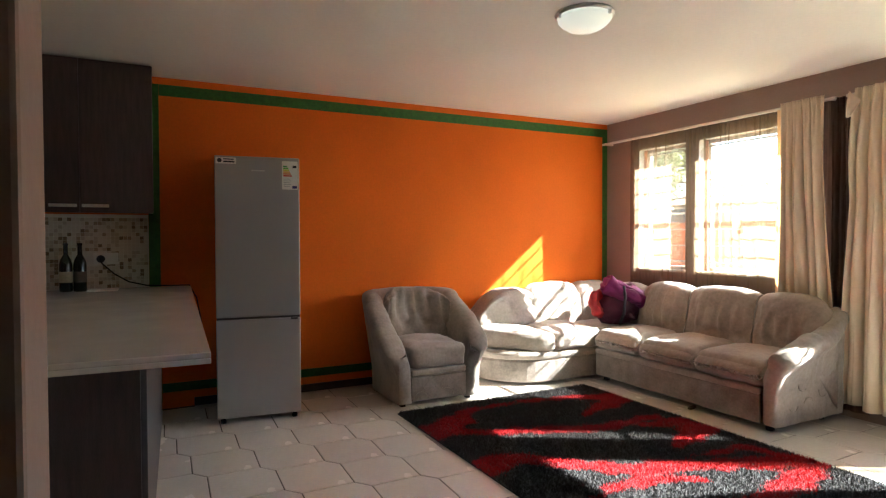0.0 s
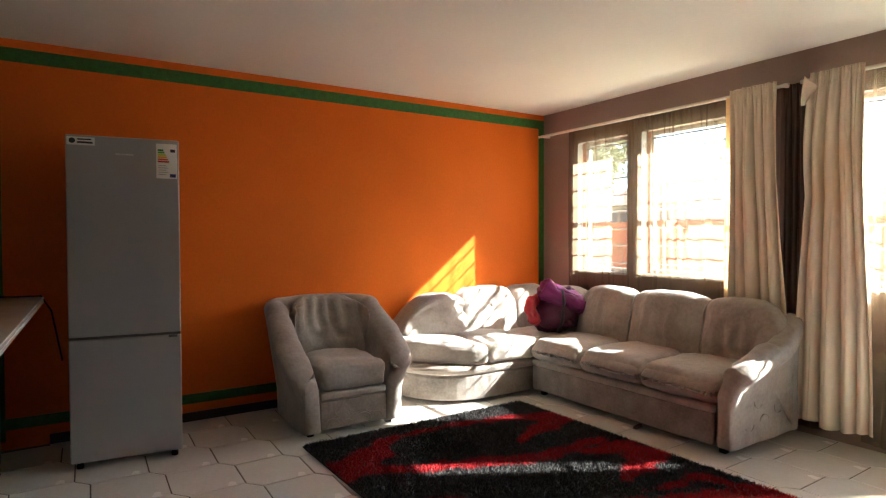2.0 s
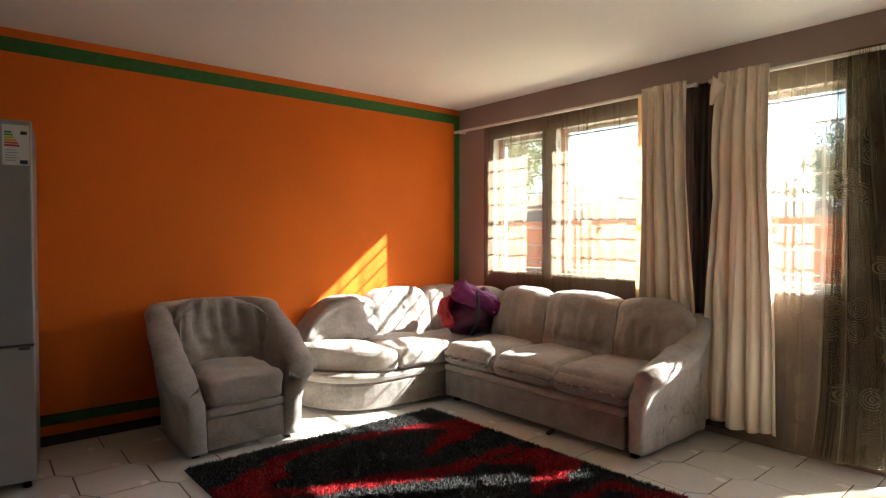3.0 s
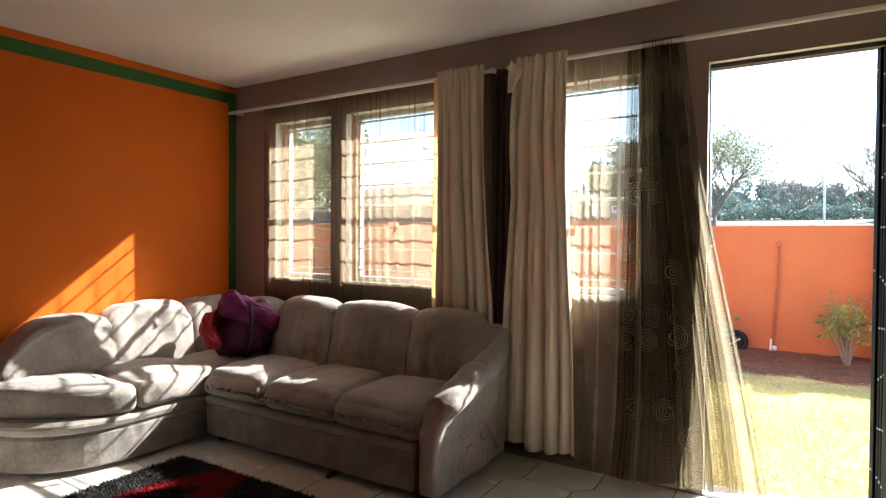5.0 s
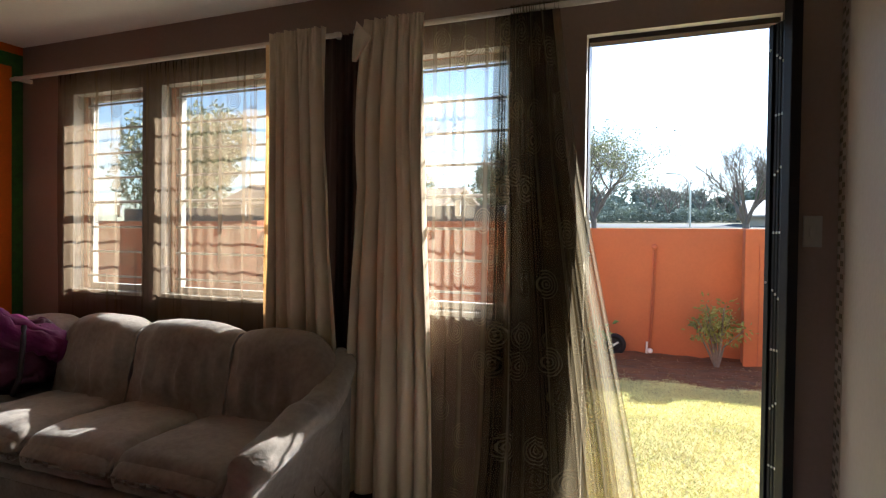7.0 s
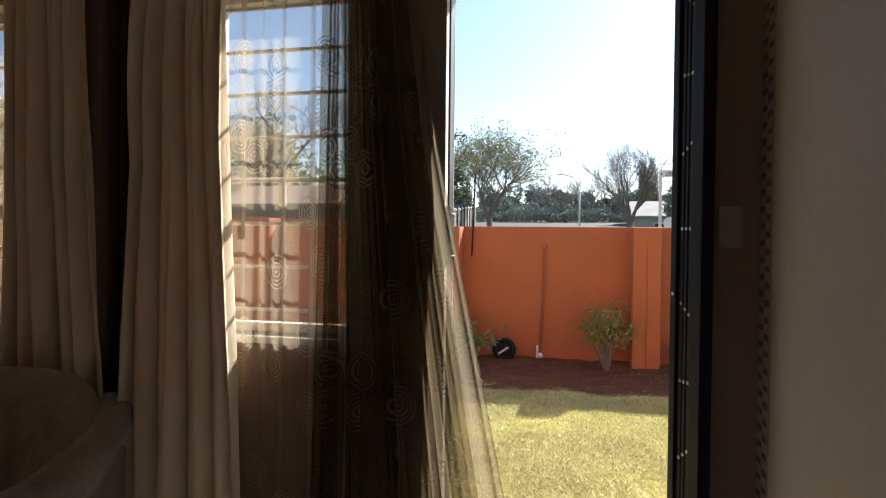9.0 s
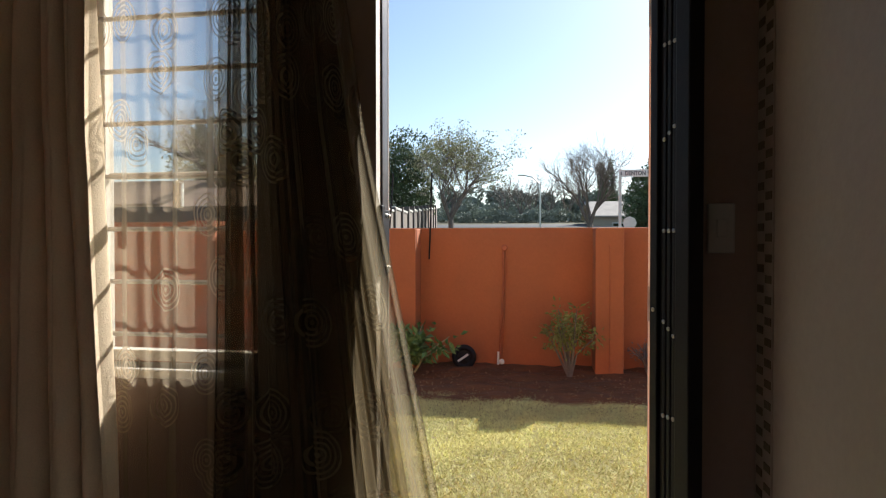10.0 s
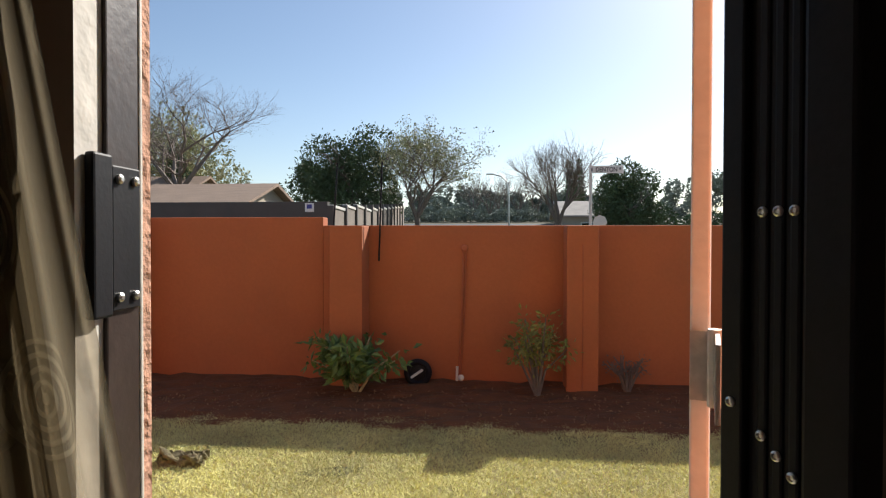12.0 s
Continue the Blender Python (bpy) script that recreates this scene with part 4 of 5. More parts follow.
# ---- rug ----
M_RUG = mat("black_shag", (0.028, 0.026, 0.025), 0.95, var=0.5, scale=30, bump=0.3, spec=0.15, sheen=0.2)
M_RUGRED = mat("red_shag", (0.34, 0.008, 0.012), 0.9, var=0.4, scale=30, bump=0.3, spec=0.15, sheen=0.1)
RX, RY = 2.3, 1.66
rug = thing("rug", "black and red shaggy rug lying on the tiles", "rug", (0.90, -2.71, 0), 0.6)
part("backing", box(0, RX, 0, RY, 0.001, 0.010, 0.002), M_RUG, rug)
# red sweeps over the rug: (x, y, half width) along each
SWEEPS = [
    [(0.50, 0.02, 0.10), (0.36, 0.28, 0.08), (0.22, 0.44, 0.035), (0.17, 0.68, 0.02), (0.20, 0.95, 0.025), (0.26, 1.24, 0.03), (0.34, 1.45, 0.06), (0.44, 1.64, 0.10)],
    [(0.44, 1.64, 0.10), (0.55, 1.40, 0.06), (0.66, 1.10, 0.01)],
    [(0.50, 0.02, 0.06), (0.62, 0.26, 0.035), (0.74, 0.58, 0.045), (0.84, 0.80, 0.055), (0.92, 1.12, 0.045), (0.90, 1.52, 0.03)],
    [(0.98, 1.30, 0.03), (1.08, 1.55, 0.07), (1.20, 1.56, 0.08), (1.30, 1.36, 0.06), (1.37, 1.16, 0.01)],
    [(1.12, 0.02, 0.10), (1.08, 0.26, 0.06), (1.30, 0.46, 0.05), (1.48, 0.66, 0.06), (1.64, 1.08, 0.055), (1.88, 1.64, 0.07)],
    [(1.66, 0.30, 0.012), (1.62, 0.60, 0.045), (1.75, 0.90, 0.02)],
    [(1.52, 1.15, 0.01), (1.56, 1.50, 0.03), (1.68, 1.54, 0.04), (1.86, 1.60, 0.05)],
    [(2.05, 0.06, 0.09), (2.12, 0.50, 0.06), (2.05, 0.90, 0.05), (2.01, 1.25, 0.06), (1.90, 1.62, 0.06)],
]


def is_red(p, rg):
    """Which points lie on a red sweep, with a ragged edge."""
    out = np.zeros(len(p), bool)
    jag = rg.normal(0, 0.010, len(p)) + 0.018 * np.sin(p[:, 0] * 23 + 3 * np.sin(p[:, 1] * 11))
    for line in SWEEPS:
        for (x0, y0, w0), (x1, y1, w1) in zip(line, line[1:]):
            d = np.array([x1 - x0, y1 - y0])
            t = np.clip(((p[:, :2] - [x0, y0]) @ d) / (d @ d), 0, 1)
            near = np.hypot(p[:, 0] - x0 - t * d[0], p[:, 1] - y0 - t * d[1])
            out |= near < 1.3 * (w0 + (w1 - w0) * t) + jag
    return out


def pile(nb, seed):
    rg = np.random.RandomState(seed)
    p = np.column_stack([rg.uniform(0, RX, nb), rg.uniform(0, RY, nb), np.full(nb, 0.008)])
    a = rg.uniform(0, 2 * np.pi, nb)
    side = np.column_stack([np.cos(a), np.sin(a), np.zeros(nb)]) * 0.0034
    lean = np.column_stack([rg.normal(0, 0.009, nb), rg.normal(0, 0.009, nb), rg.uniform(0.010, 0.021, nb)])
    red = is_red(p, rg)
    for pick, m in ((~red, M_RUG), (red, M_RUGRED)):
        v = np.stack([(p - side)[pick], (p + side)[pick], (p + lean)[pick]], 1).reshape(-1, 3)
        me = bpy.data.meshes.new("shag")
        me.from_pydata(v.tolist(), [], np.arange(len(v)).reshape(-1, 3).tolist())
        me.materials.append(m)
        ob = new("shag", me)
        ob.parent = rug
        tagged(ob, kind="stuff")


pile(140000, 3)

# ---- backpack on the corner seat ----
bag = thing("backpack", "purple and red backpack leaning in the sofa corner", "backpack", (0.60, -0.43, 0.425), 38)
M_PURPLE = mat("purple_nylon", (0.19, 0.008, 0.12), 0.5, var=0.3, scale=12, bump=0.4, fine=60)
M_RED = mat("red_nylon", (0.38, 0.008, 0.02), 0.5, var=0.3, scale=12, bump=0.4, fine=60)
M_MAROON = mat("maroon_nylon", (0.075, 0.008, 0.040), 0.5, var=0.4, scale=10, bump=0.4, fine=60)
M_NAVY = mat("dark_nylon", (0.02, 0.014, 0.022), 0.6, var=0.3, scale=12, bump=0.4)
def slump(q, p):
    """Sags the bag to one side and pinches its top."""
    q.x += 0.10 * max(0, q.z) / 0.2
    q.y *= 1 - 0.25 * max(0, p[2])
    return q


part("body", moved(soft(0.38, 0.29, 0.34, 0.11, 18, 0.02, 0.024, 71, slump), 0, 0, 0.165, -14, -18, 0), M_MAROON, bag, smooth=True)
part("lid", moved(soft(0.42, 0.31, 0.17, 0.075, 18, 0.03, 0.028, 72), 0.05, 0.0, 0.272, -22, 26, 8), M_PURPLE, bag, "purple top flap", smooth=True)
part("front_pocket", moved(soft(0.11, 0.33, 0.27, 0.05, 16, 0, 0.022, 73, slump), -0.165, -0.06, 0.175, -14, -30, 0), M_RED, bag, "red side pocket", smooth=True)
part("strap", tube([(0.08, -0.10, 0.36), (0.10, -0.17, 0.27), (0.09, -0.18, 0.12), (0.05, -0.15, 0.03)], 0.013, 8), M_NAVY, bag, smooth=True)

tagged(part("door_wedge", moved(box(-0.012, 0.012, -0.04, 0.04, 0, 0.018, 0.003), 1.74, -0.79, 0.0, 0, 0, 12), mat("brown_wedge_wood", (0.10, 0.06, 0.035), 0.7, var=0.3)), "small brown wooden wedge on the floor tiles", "wedge")
# ---- garden ----
GZ = -0.17
M_GRASSBASE = mat("lawn_soil", (0.30, 0.26, 0.12), 0.95, var=0.5, scale=3, bump=0.6, fine=60)
M_GRASS = mat("winter_grass", (0.67, 0.65, 0.29), 0.8, var=0.5, scale=1.6, bump=0, fine=45, spec=0.2)
M_SOIL = mat("red_soil", (0.15, 0.058, 0.018), 0.95, var=0.45, scale=6, bump=1.0, fine=50)
M_CLOD = mat("dry_turf", (0.17, 0.14, 0.07), 0.95, var=0.7, scale=25, bump=1.0, fine=90)
M_GWALL = mat("terracotta_wall_paint", (0.43, 0.132, 0.047), 0.8, var=0.13, scale=1.6, bump=0.3, fine=35)
M_LEAF = mat("garden_leaf", (0.12, 0.20, 0.05), 0.5, var=0.5, scale=9, bump=0.1, fine=30)
M_LEAF_Y = mat("yellow_green_leaf", (0.20, 0.21, 0.045), 0.5, var=0.5, scale=9, bump=0.1, fine=30)
M_TREE_DARK = mat("dark_foliage", (0.085, 0.125, 0.05), 0.6, var=0.6, scale=0.8, bump=0, fine=6)
M_TREE_OLIVE = mat("olive_foliage", (0.36, 0.36, 0.18), 0.6, var=0.5, scale=0.8, bump=0, fine=6)
# distance haze is put into this paler, greyer leaf colour
M_TREE_FAR = mat("hazed_far_foliage", (0.26, 0.285, 0.225), 0.8, var=0.4, scale=0.3, bump=0, fine=3)
M_BARK = mat("grey_bark", (0.19, 0.155, 0.13), 0.9, var=0.4, scale=6, bump=0.5, fine=30)
M_ASPHALT = mat("asphalt", (0.06, 0.06, 0.062), 0.9, var=0.3, scale=2, bump=0.4)
M_VELD = mat("dry_verge", (0.085, 0.08, 0.04), 0.95, var=0.4, scale=0.6, bump=0.5)


def rise(y):
    """Height of the ground, which climbs beyond the garden wall."""
    return GZ + 0.065 * min(54, max(0, y - 6))


bmg = bmesh.new()
ys = [-300, -60, -9, 0.128, 5.6, 6, 14, 25, 40, 60, 120, 300]
cols = [[bmg.verts.new((x, y, (rise(y) if y > 0 else GZ) - 0.012)) for y in ys] for x in (-300, -40, 0, 40, 300)]
for a, b in zip(cols, cols[1:]):
    for k in range(len(ys) - 1):
        bmg.faces.new((a[k], b[k], b[k + 1], a[k + 1]))
structure("ground", bmg, M_VELD, "dry ground rising away behind the garden wall", "ground")
structure("lawn", grid(60, 40, lambda u, v: Vector((-8 + 18 * u, 0.131 + 4.0 * v, GZ - 0.010 + 0.005 * noise.noise(Vector((u * 30, v * 9, 0)))))), M_GRASSBASE, "short dry winter lawn", "lawn")
structure("house_plinth", box(-3.0, 7.0, -0.2, 0.1295, GZ - 0.1, -0.151), M_PEACH, "plinth under the house wall", "plinth")
structure("flower_bed", grid(120, 26, lambda u, v: Vector((-8 + 18 * u, 3.80 + 0.12 * noise.noise(Vector((u * 22, 0, 3))) * (1 - v) + 1.44 * v, GZ - 0.012 + 0.035 * min(1, v * 5) + 0.05 * max(0, v - 0.5) + 0.035 * noise.noise(Vector((u * 70, v * 8, 1))) + 0.018 * noise.noise(Vector((u * 260, v * 26, 1)))))), M_SOIL, "bare red soil bed below the garden wall", "flower bed")


def blades(name, nb, seed, region, hgt, material, parent=None):
    """Many single grass blades over a region (x0, x1, y0, y1)."""
    rg = np.random.RandomState(seed)
    x0, x1, y0, y1 = region
    p = np.column_stack([rg.uniform(x0, x1, nb), rg.uniform(y0, y1, nb) , np.full(nb, GZ - 0.005)])
    keep = (p[:, 1] < 3.9) | (rg.uniform(0, 1, nb) < 0.35)
    p = p[keep]
    nb = len(p)
    a = rg.uniform(0, 2 * np.pi, nb)
    side = np.column_stack([np.cos(a), np.sin(a), np.zeros(nb)]) * rg.uniform(0.0018, 0.004, nb)[:, None]
    lean = np.column_stack([rg.normal(0, 0.018, nb), rg.normal(0, 0.018, nb), rg.uniform(0.4, 1.0, nb) * hgt])
    v = np.stack([p - side, p + side, p + lean], 1).reshape(-1, 3)
    me = bpy.data.meshes.new(name)
    me.from_pydata(v.tolist(), [], np.arange(nb * 3).reshape(-1, 3).tolist())
    me.materials.append(material)
    return new(name, me)


tagged(blades("grass", 300000, 5, (0.6, 6.4, 0.25, 4.15), 0.024, M_GRASS), "short yellow-green winter grass blades", "grass", kind="stuff")

gw = thing("garden_wall", "terracotta painted garden wall with square piers", "garden wall", (0, 0, 0), kind="structure")
part("wall", box(2.03, 10.0, 5.24, 5.40, GZ - 0.1, 1.405, 0.008), M_GWALL, gw)
part("wall", box(-14.0, 2.0295, 5.24, 5.40, GZ - 0.1, 1.489, 0.008), M_GWALL, gw)
for x0, x1, h in ((2.183, 2.502, 1.395), (4.415, 4.704, 1.395), (6.75, 7.05, 1.41), (-0.2, 0.12, 1.493), (-2.6, -2.28, 1.493)):
    part("pier", box(x0, x1, 4.93, 5.2395, GZ - 0.1, h, 0.008), M_GWALL, gw)
# tap and its pipe on the wall
tp = thing("garden_tap", "thin pipe with a small tap on the wall", "tap", (0, 0, 0))
M_PIPE = mat("painted_pipe", (0.40, 0.11, 0.045), 0.6, var=0.2, bump=0.1)
part("pipe", tube([(3.445, 5.225, 1.16), (3.44, 5.225, 0.7), (3.42, 5.225, 0.3), (3.40, 5.225, -0.16)], 0.010, 8), M_PIPE, tp)
part("pipe", tube([(3.47, 5.225, 1.16), (3.465, 5.225, 0.7), (3.445, 5.225, 0.3), (3.42, 5.225, -0.10)], 0.007, 8), M_PIPE, tp)
part("junction_box", moved(lathe([(0.035, 0), (0.035, 0.03), (0.022, 0.04)], 20), 3.455, 5.24, 1.18, 90), M_PIPE, tp)
part("lower_pipe", tube([(3.385, 5.20, GZ), (3.39, 5.20, 0.02)], 0.013, 8), M_WHITE, tp, "white plastic riser")
part("tap_head", moved(lathe([(0.012, 0), (0.03, 0.01), (0.03, 0.035), (0.012, 0.05)], 12), 3.43, 5.17, -0.08, 90), M_WHITE, tp, "white tap head")
cable = tagged(part("wall_cable", tube([(4.56, 4.924, 1.22), (4.563, 4.924, 0.6), (4.558, 4.924, -0.12)], 0.004, 6), M_PIPE), "thin painted cable running down the wall pier", "cable")
# wheel lying against the wall
wh = thing("wheel", "small black wheel leaning against the garden wall", "wheel", (3.02, 5.06, 0.0), 0)
tyre_r = []
for i in range(28):
    a = 2 * math.pi * i / 28
    tyre_r.append(Vector((0.105 * math.cos(a), 0, 0.105 * math.sin(a))))
part("tyre", tube(tyre_r + tyre_r[:1], 0.032, 10, cap=False), M_BLACK, wh, smooth=True).location.z = -0.02
part("hub", moved(lathe([(0.075, -0.01), (0.078, 0.01), (0.02, 0.02)], 20), 0, 0, -0.02, 90), M_BLACK, wh)
part("spoke", moved(box(-0.012, 0.012, -0.03, -0.02, -0.08, 0.06, 0.003), 0.0, 0, -0.02, 0, 55), M_WHITE, wh, "pale spoke")
# electric fence rods
for (xa, xb) in ((2.13, 2.19), (2.60, 2.64)):
    rodt = thing("fence_rod", "black electric fence rod fixed to the wall", "fence rod", (0, 0, 0), group="fence rods")
    part("post", tube([(xa, 5.235 if xa > 2.5 else 5.225, 1.05), (xa + 0.02, 5.20, 1.42), (xb, 5.2, 2.03)], 0.009, 8), M_BLACK, rodt)
    for k in range(4):
        z = 1.6 + 0.11 * k
        part("insulator", moved(lathe([(0.013, 0), (0.013, 0.02)], 8), xa + (xb - xa) * (z - 1.05), 5.2, z), M_BLACK, rodt)


# ---- plants ----
def leaf_mesh(centres, size, seed, fold=0.25):
    """Folded leaves, two faces each, at many places."""
    rg = np.random.RandomState(seed)
    n = len(centres)
    c = np.asarray(centres)
    d = rg.normal(0, 1, (n, 3))
    d /= np.linalg.norm(d, axis=1)[:, None]
    u = np.cross(d, rg.normal(0, 1, (n, 3)))
    u /= np.linalg.norm(u, axis=1)[:, None]
    w = np.cross(d, u)
    s = (size * rg.uniform(0.6, 1.3, n))[:, None]
    a, b = c - d * s, c + d * s
    l, r = c + u * s * 0.45 + w * s * fold, c - u * s * 0.45 + w * s * fold
    v = np.stack([a, l, b, r], 1).reshape(-1, 3)
    k = np.arange(n)[:, None] * 4
    f = np.concatenate([k + [0, 1, 2], k + [0, 2, 3]], 0)
    me = bpy.data.meshes.new("leaves")
    me.from_pydata(v.tolist(), [], f.tolist())
    return me


def branches(bm, p, d, length, radius, depth, rg, ends, spread=0.6, kids=3, lift=0.15, sides=5):
    """Forking limbs, tapered; ends gathers the tips."""
    d = d.normalized()
    mid = p + d * length * 0.5 + Vector((rg.uniform(-1, 1), rg.uniform(-1, 1), rg.uniform(-0.4, 0.6))) * length * 0.06
    end = p + d * length + Vector((rg.uniform(-1, 1), rg.uniform(-1, 1), rg.uniform(-0.4, 0.6))) * length * 0.08
    tube([p, mid, end], [radius, radius * 0.82, radius * 0.62], max(3, sides), bm, cap=False)
    ends.append((end, depth))
    if depth == 0:
        return
    for k in range(kids + (1 if rg.random() < 0.3 else 0)):
        nd = d + Vector((rg.gauss(0, spread), rg.gauss(0, spread), rg.gauss(lift, spread * 0.5)))
        start = end if k < 2 else mid
        branches(bm, start, nd, length * rg.uniform(0.62, 0.85), radius * rg.uniform(0.44, 0.58), depth - 1, rg, ends, spread, kids, lift, sides - 1)


def tree(label, at, trunk_h, reach, depth, seed, leaf=None, leaf_n=0, leaf_s=0.2, spread=0.55, kids=3, radius=0.2, blob=None, fork=3, group="", name="tree"):
    """A tree with trunk and limbs, and, where given, leaves about its twigs or in clumps."""
    rg = random.Random(seed)
    t = thing(name, label, "tree", at, group=group)
    bm, ends = bmesh.new(), []
    tube([(0, 0, -0.4), (0.02, 0, trunk_h * 0.5), (0, 0.02, trunk_h)], [radius * 1.25, radius, radius * 0.9], 8, bm, cap=False)
    for k in range(fork):
        a = 2 * math.pi * (k + rg.random() * 0.5) / fork
        branches(bm, Vector((0, 0, trunk_h * (0.85 + 0.15 * rg.random()))), Vector((math.cos(a) * spread * 1.1, math.sin(a) * spread * 1.1, 1)), reach, radius * 0.6, depth, rg, ends, spread, kids)
    part("trunk", bm, M_BARK, t)
    if leaf:
        pts = []
        rn = np.random.RandomState(seed)
        if blob:
            for cx, cy, cz, r in blob:
                m = max(1, int(leaf_n * r * r / sum(b[3] ** 2 for b in blob)))
                q = rn.normal(0, 1, (m, 3))
                q /= np.linalg.norm(q, axis=1)[:, None]
                q *= (rn.uniform(0.45, 1.0, m) ** 0.5 * r * (1 + 0.22 * np.sin(q[:, 0] * 9 + q[:, 2] * 7 + cx) * np.cos(q[:, 1] * 8)))[:, None]
                pts.append(q + [cx, cy, cz])
        else:
            tips = [e for e, dd in ends if dd <= 1]
            for _ in range(leaf_n):
                e = tips[rn.randint(len(tips))]
                pts.append(np.array([[e.x + rn.normal(0, leaf_s * 1.6), e.y + rn.normal(0, leaf_s * 1.6), e.z + rn.normal(-leaf_s, leaf_s * 1.4)]]))
        me = leaf_mesh(np.concatenate(pts), leaf_s, seed)
        me.materials.append(leaf)
        cr = new("crown", me)
        cr.parent = t
    return t


def clump(seed, n, r, h, cz):
    rg = random.Random(seed)
    return [(rg.uniform(-r, r) * 0.75, rg.uniform(-r, r) * 0.6, cz + rg.uniform(-h, h), rg.uniform(0.30, 0.5) * r) for _ in range(n)]


# shrubs in the bed
def shrub(name, label, at, stems, h, spread, leaf, n, s, seed, zlo=0.3, bark=None):
    t = thing(name, label, "shrub", at)
    rg = random.Random(seed)
    pts = []
    rn = np.random.RandomState(seed)
    for k in range(stems):
        a = rg.uniform(0, 6.28)
        e = Vector((math.cos(a) * spread * rg.uniform(0.3, 1), math.sin(a) * spread * 0.7 * rg.uniform(0.3, 1), h * rg.uniform(0.6, 1.0)))
        m = Vector((e.x * 0.35 + rg.uniform(-0.05, 0.05), e.y * 0.35, e.z * 0.55))
        part("stem", tube([(0, 0, -0.03), m, e], [0.014, 0.011, 0.005], 5, cap=False), bark or M_BARK, t)
        for _ in range(n // stems):
            f = rg.uniform(zlo, 1.05)
            c = m.lerp(e, (f - 0.5) * 2) if f > 0.5 else Vector((0, 0, 0)).lerp(m, f * 2)
            pts.append([c.x + rn.normal(0, spread * 0.16), c.y + rn.normal(0, spread * 0.16), c.z + rn.normal(0, h * 0.06)])
    me = leaf_mesh(np.array(pts), s, seed)
    me.materials.append(leaf)
    cr = new("leaves", me)
    cr.parent = t
    cr["kind"] = "stuff"
    return t


shrub("succulent_bush", "broad green succulent bush with pale bare stems", (2.50, 4.72, GZ + 0.02), 26, 0.52, 0.50, M_LEAF, 900, 0.052, 11, 0.35, mat("pale_succulent_stem", (0.40, 0.34, 0.20), 0.7, var=0.3, scale=20, bump=0.3))
shrub("garden_shrub", "small shrub with yellow-green leaves on thin stems", (4.15, 4.80, GZ + 0.02), 13, 0.72, 0.32, M_LEAF_Y, 620, 0.030, 12, 0.62)
shrub("garden_shrub", "low dark twiggy shrub beside the wall pier", (4.98, 5.02, GZ + 0.02), 16, 0.34, 0.24, M_BARK, 240, 0.016, 13, 0.5)

# ---- beyond the wall ----
road = structure("road", grid(40, 1, lambda u, v: Vector((-60 + 120 * u, 44 + 6 * v, rise(44 + 6 * v) + 0.01))), M_ASPHALT, "grey asphalt street beyond the gardens", "road")
M_DARKWALL = mat("dark_grey_wall", (0.10, 0.088, 0.078), 0.85, var=0.25, scale=1.5, bump=0.3)
nw = thing("neighbour_wall", "long dark grey boundary wall across the street", "wall", (0, 0, 0))
part("wall", box(-16, -0.55, 14, 14.2, -0.3, 2.24, 0.01), M_DARKWALL, nw)
part("notice", box(-1.13, -0.9, 13.985, 14.0, 1.98, 2.2), M_WHITE, nw, "small white notice with a blue mark")
part("notice_mark", box(-1.08, -0.95, 13.98, 13.9852, 2.06, 2.17), flat("notice_blue", (0.05, 0.06, 0.3)), nw)
pf = thing("precast_fence", "precast concrete fence with pale caps and dark posts", "fence", (0, 0, 0))
M_FENCE = mat("brown_precast_panel", (0.20, 0.165, 0.135), 0.9, var=0.3, scale=2, bump=0.3)
M_CONC = mat("pale_concrete", (0.42, 0.38, 0.33), 0.9, var=0.25, scale=1.5, bump=0.3)
fdir = (Vector((-2.9, 40, 0)) - Vector((-0.5, 14.1, 0)))
for i in range(13):
    p = Vector((-0.5, 14.1, 0)) + fdir * (i / 13)
    q = Vector((-0.5, 14.1, 0)) + fdir * ((i + 1) / 13)
    ang = math.degrees(math.atan2(fdir.y, fdir.x))
    z = rise(p.y)
    pn = part("panel", box(0.1, (q - p).length - 0.1, -0.03, 0.03, 0, 1.62 + 0.12 * (i < 3)), M_FENCE, pf)
    pn.matrix_local = pose(p.x, p.y, z, rz=ang)
    ca = part("cap", box(0.1, (q - p).length - 0.1, -0.06, 0.06, 1.625 + 0.12 * (i < 3), 1.70 + 0.12 * (i < 3)), M_FRAME, pf)
    ca.matrix_local = pose(p.x, p.y, z, rz=ang)
    po = part("post", box(-0.1, 0.1, -0.1, 0.1, -0.1, 1.78), M_DARKWALL, pf)
    po.matrix_local = pose(p.x, p.y, z, rz=ang)

M_HOUSE = mat("beige_house_wall", (0.50, 0.42, 0.32), 0.85, var=0.15, scale=0.8, bump=0.2)
M_ROOF = mat("brown_roof_tiles", (0.30, 0.21, 0.15), 0.85, var=0.3, scale=1.2, bump=0.5, stretch=(1, 8, 1))


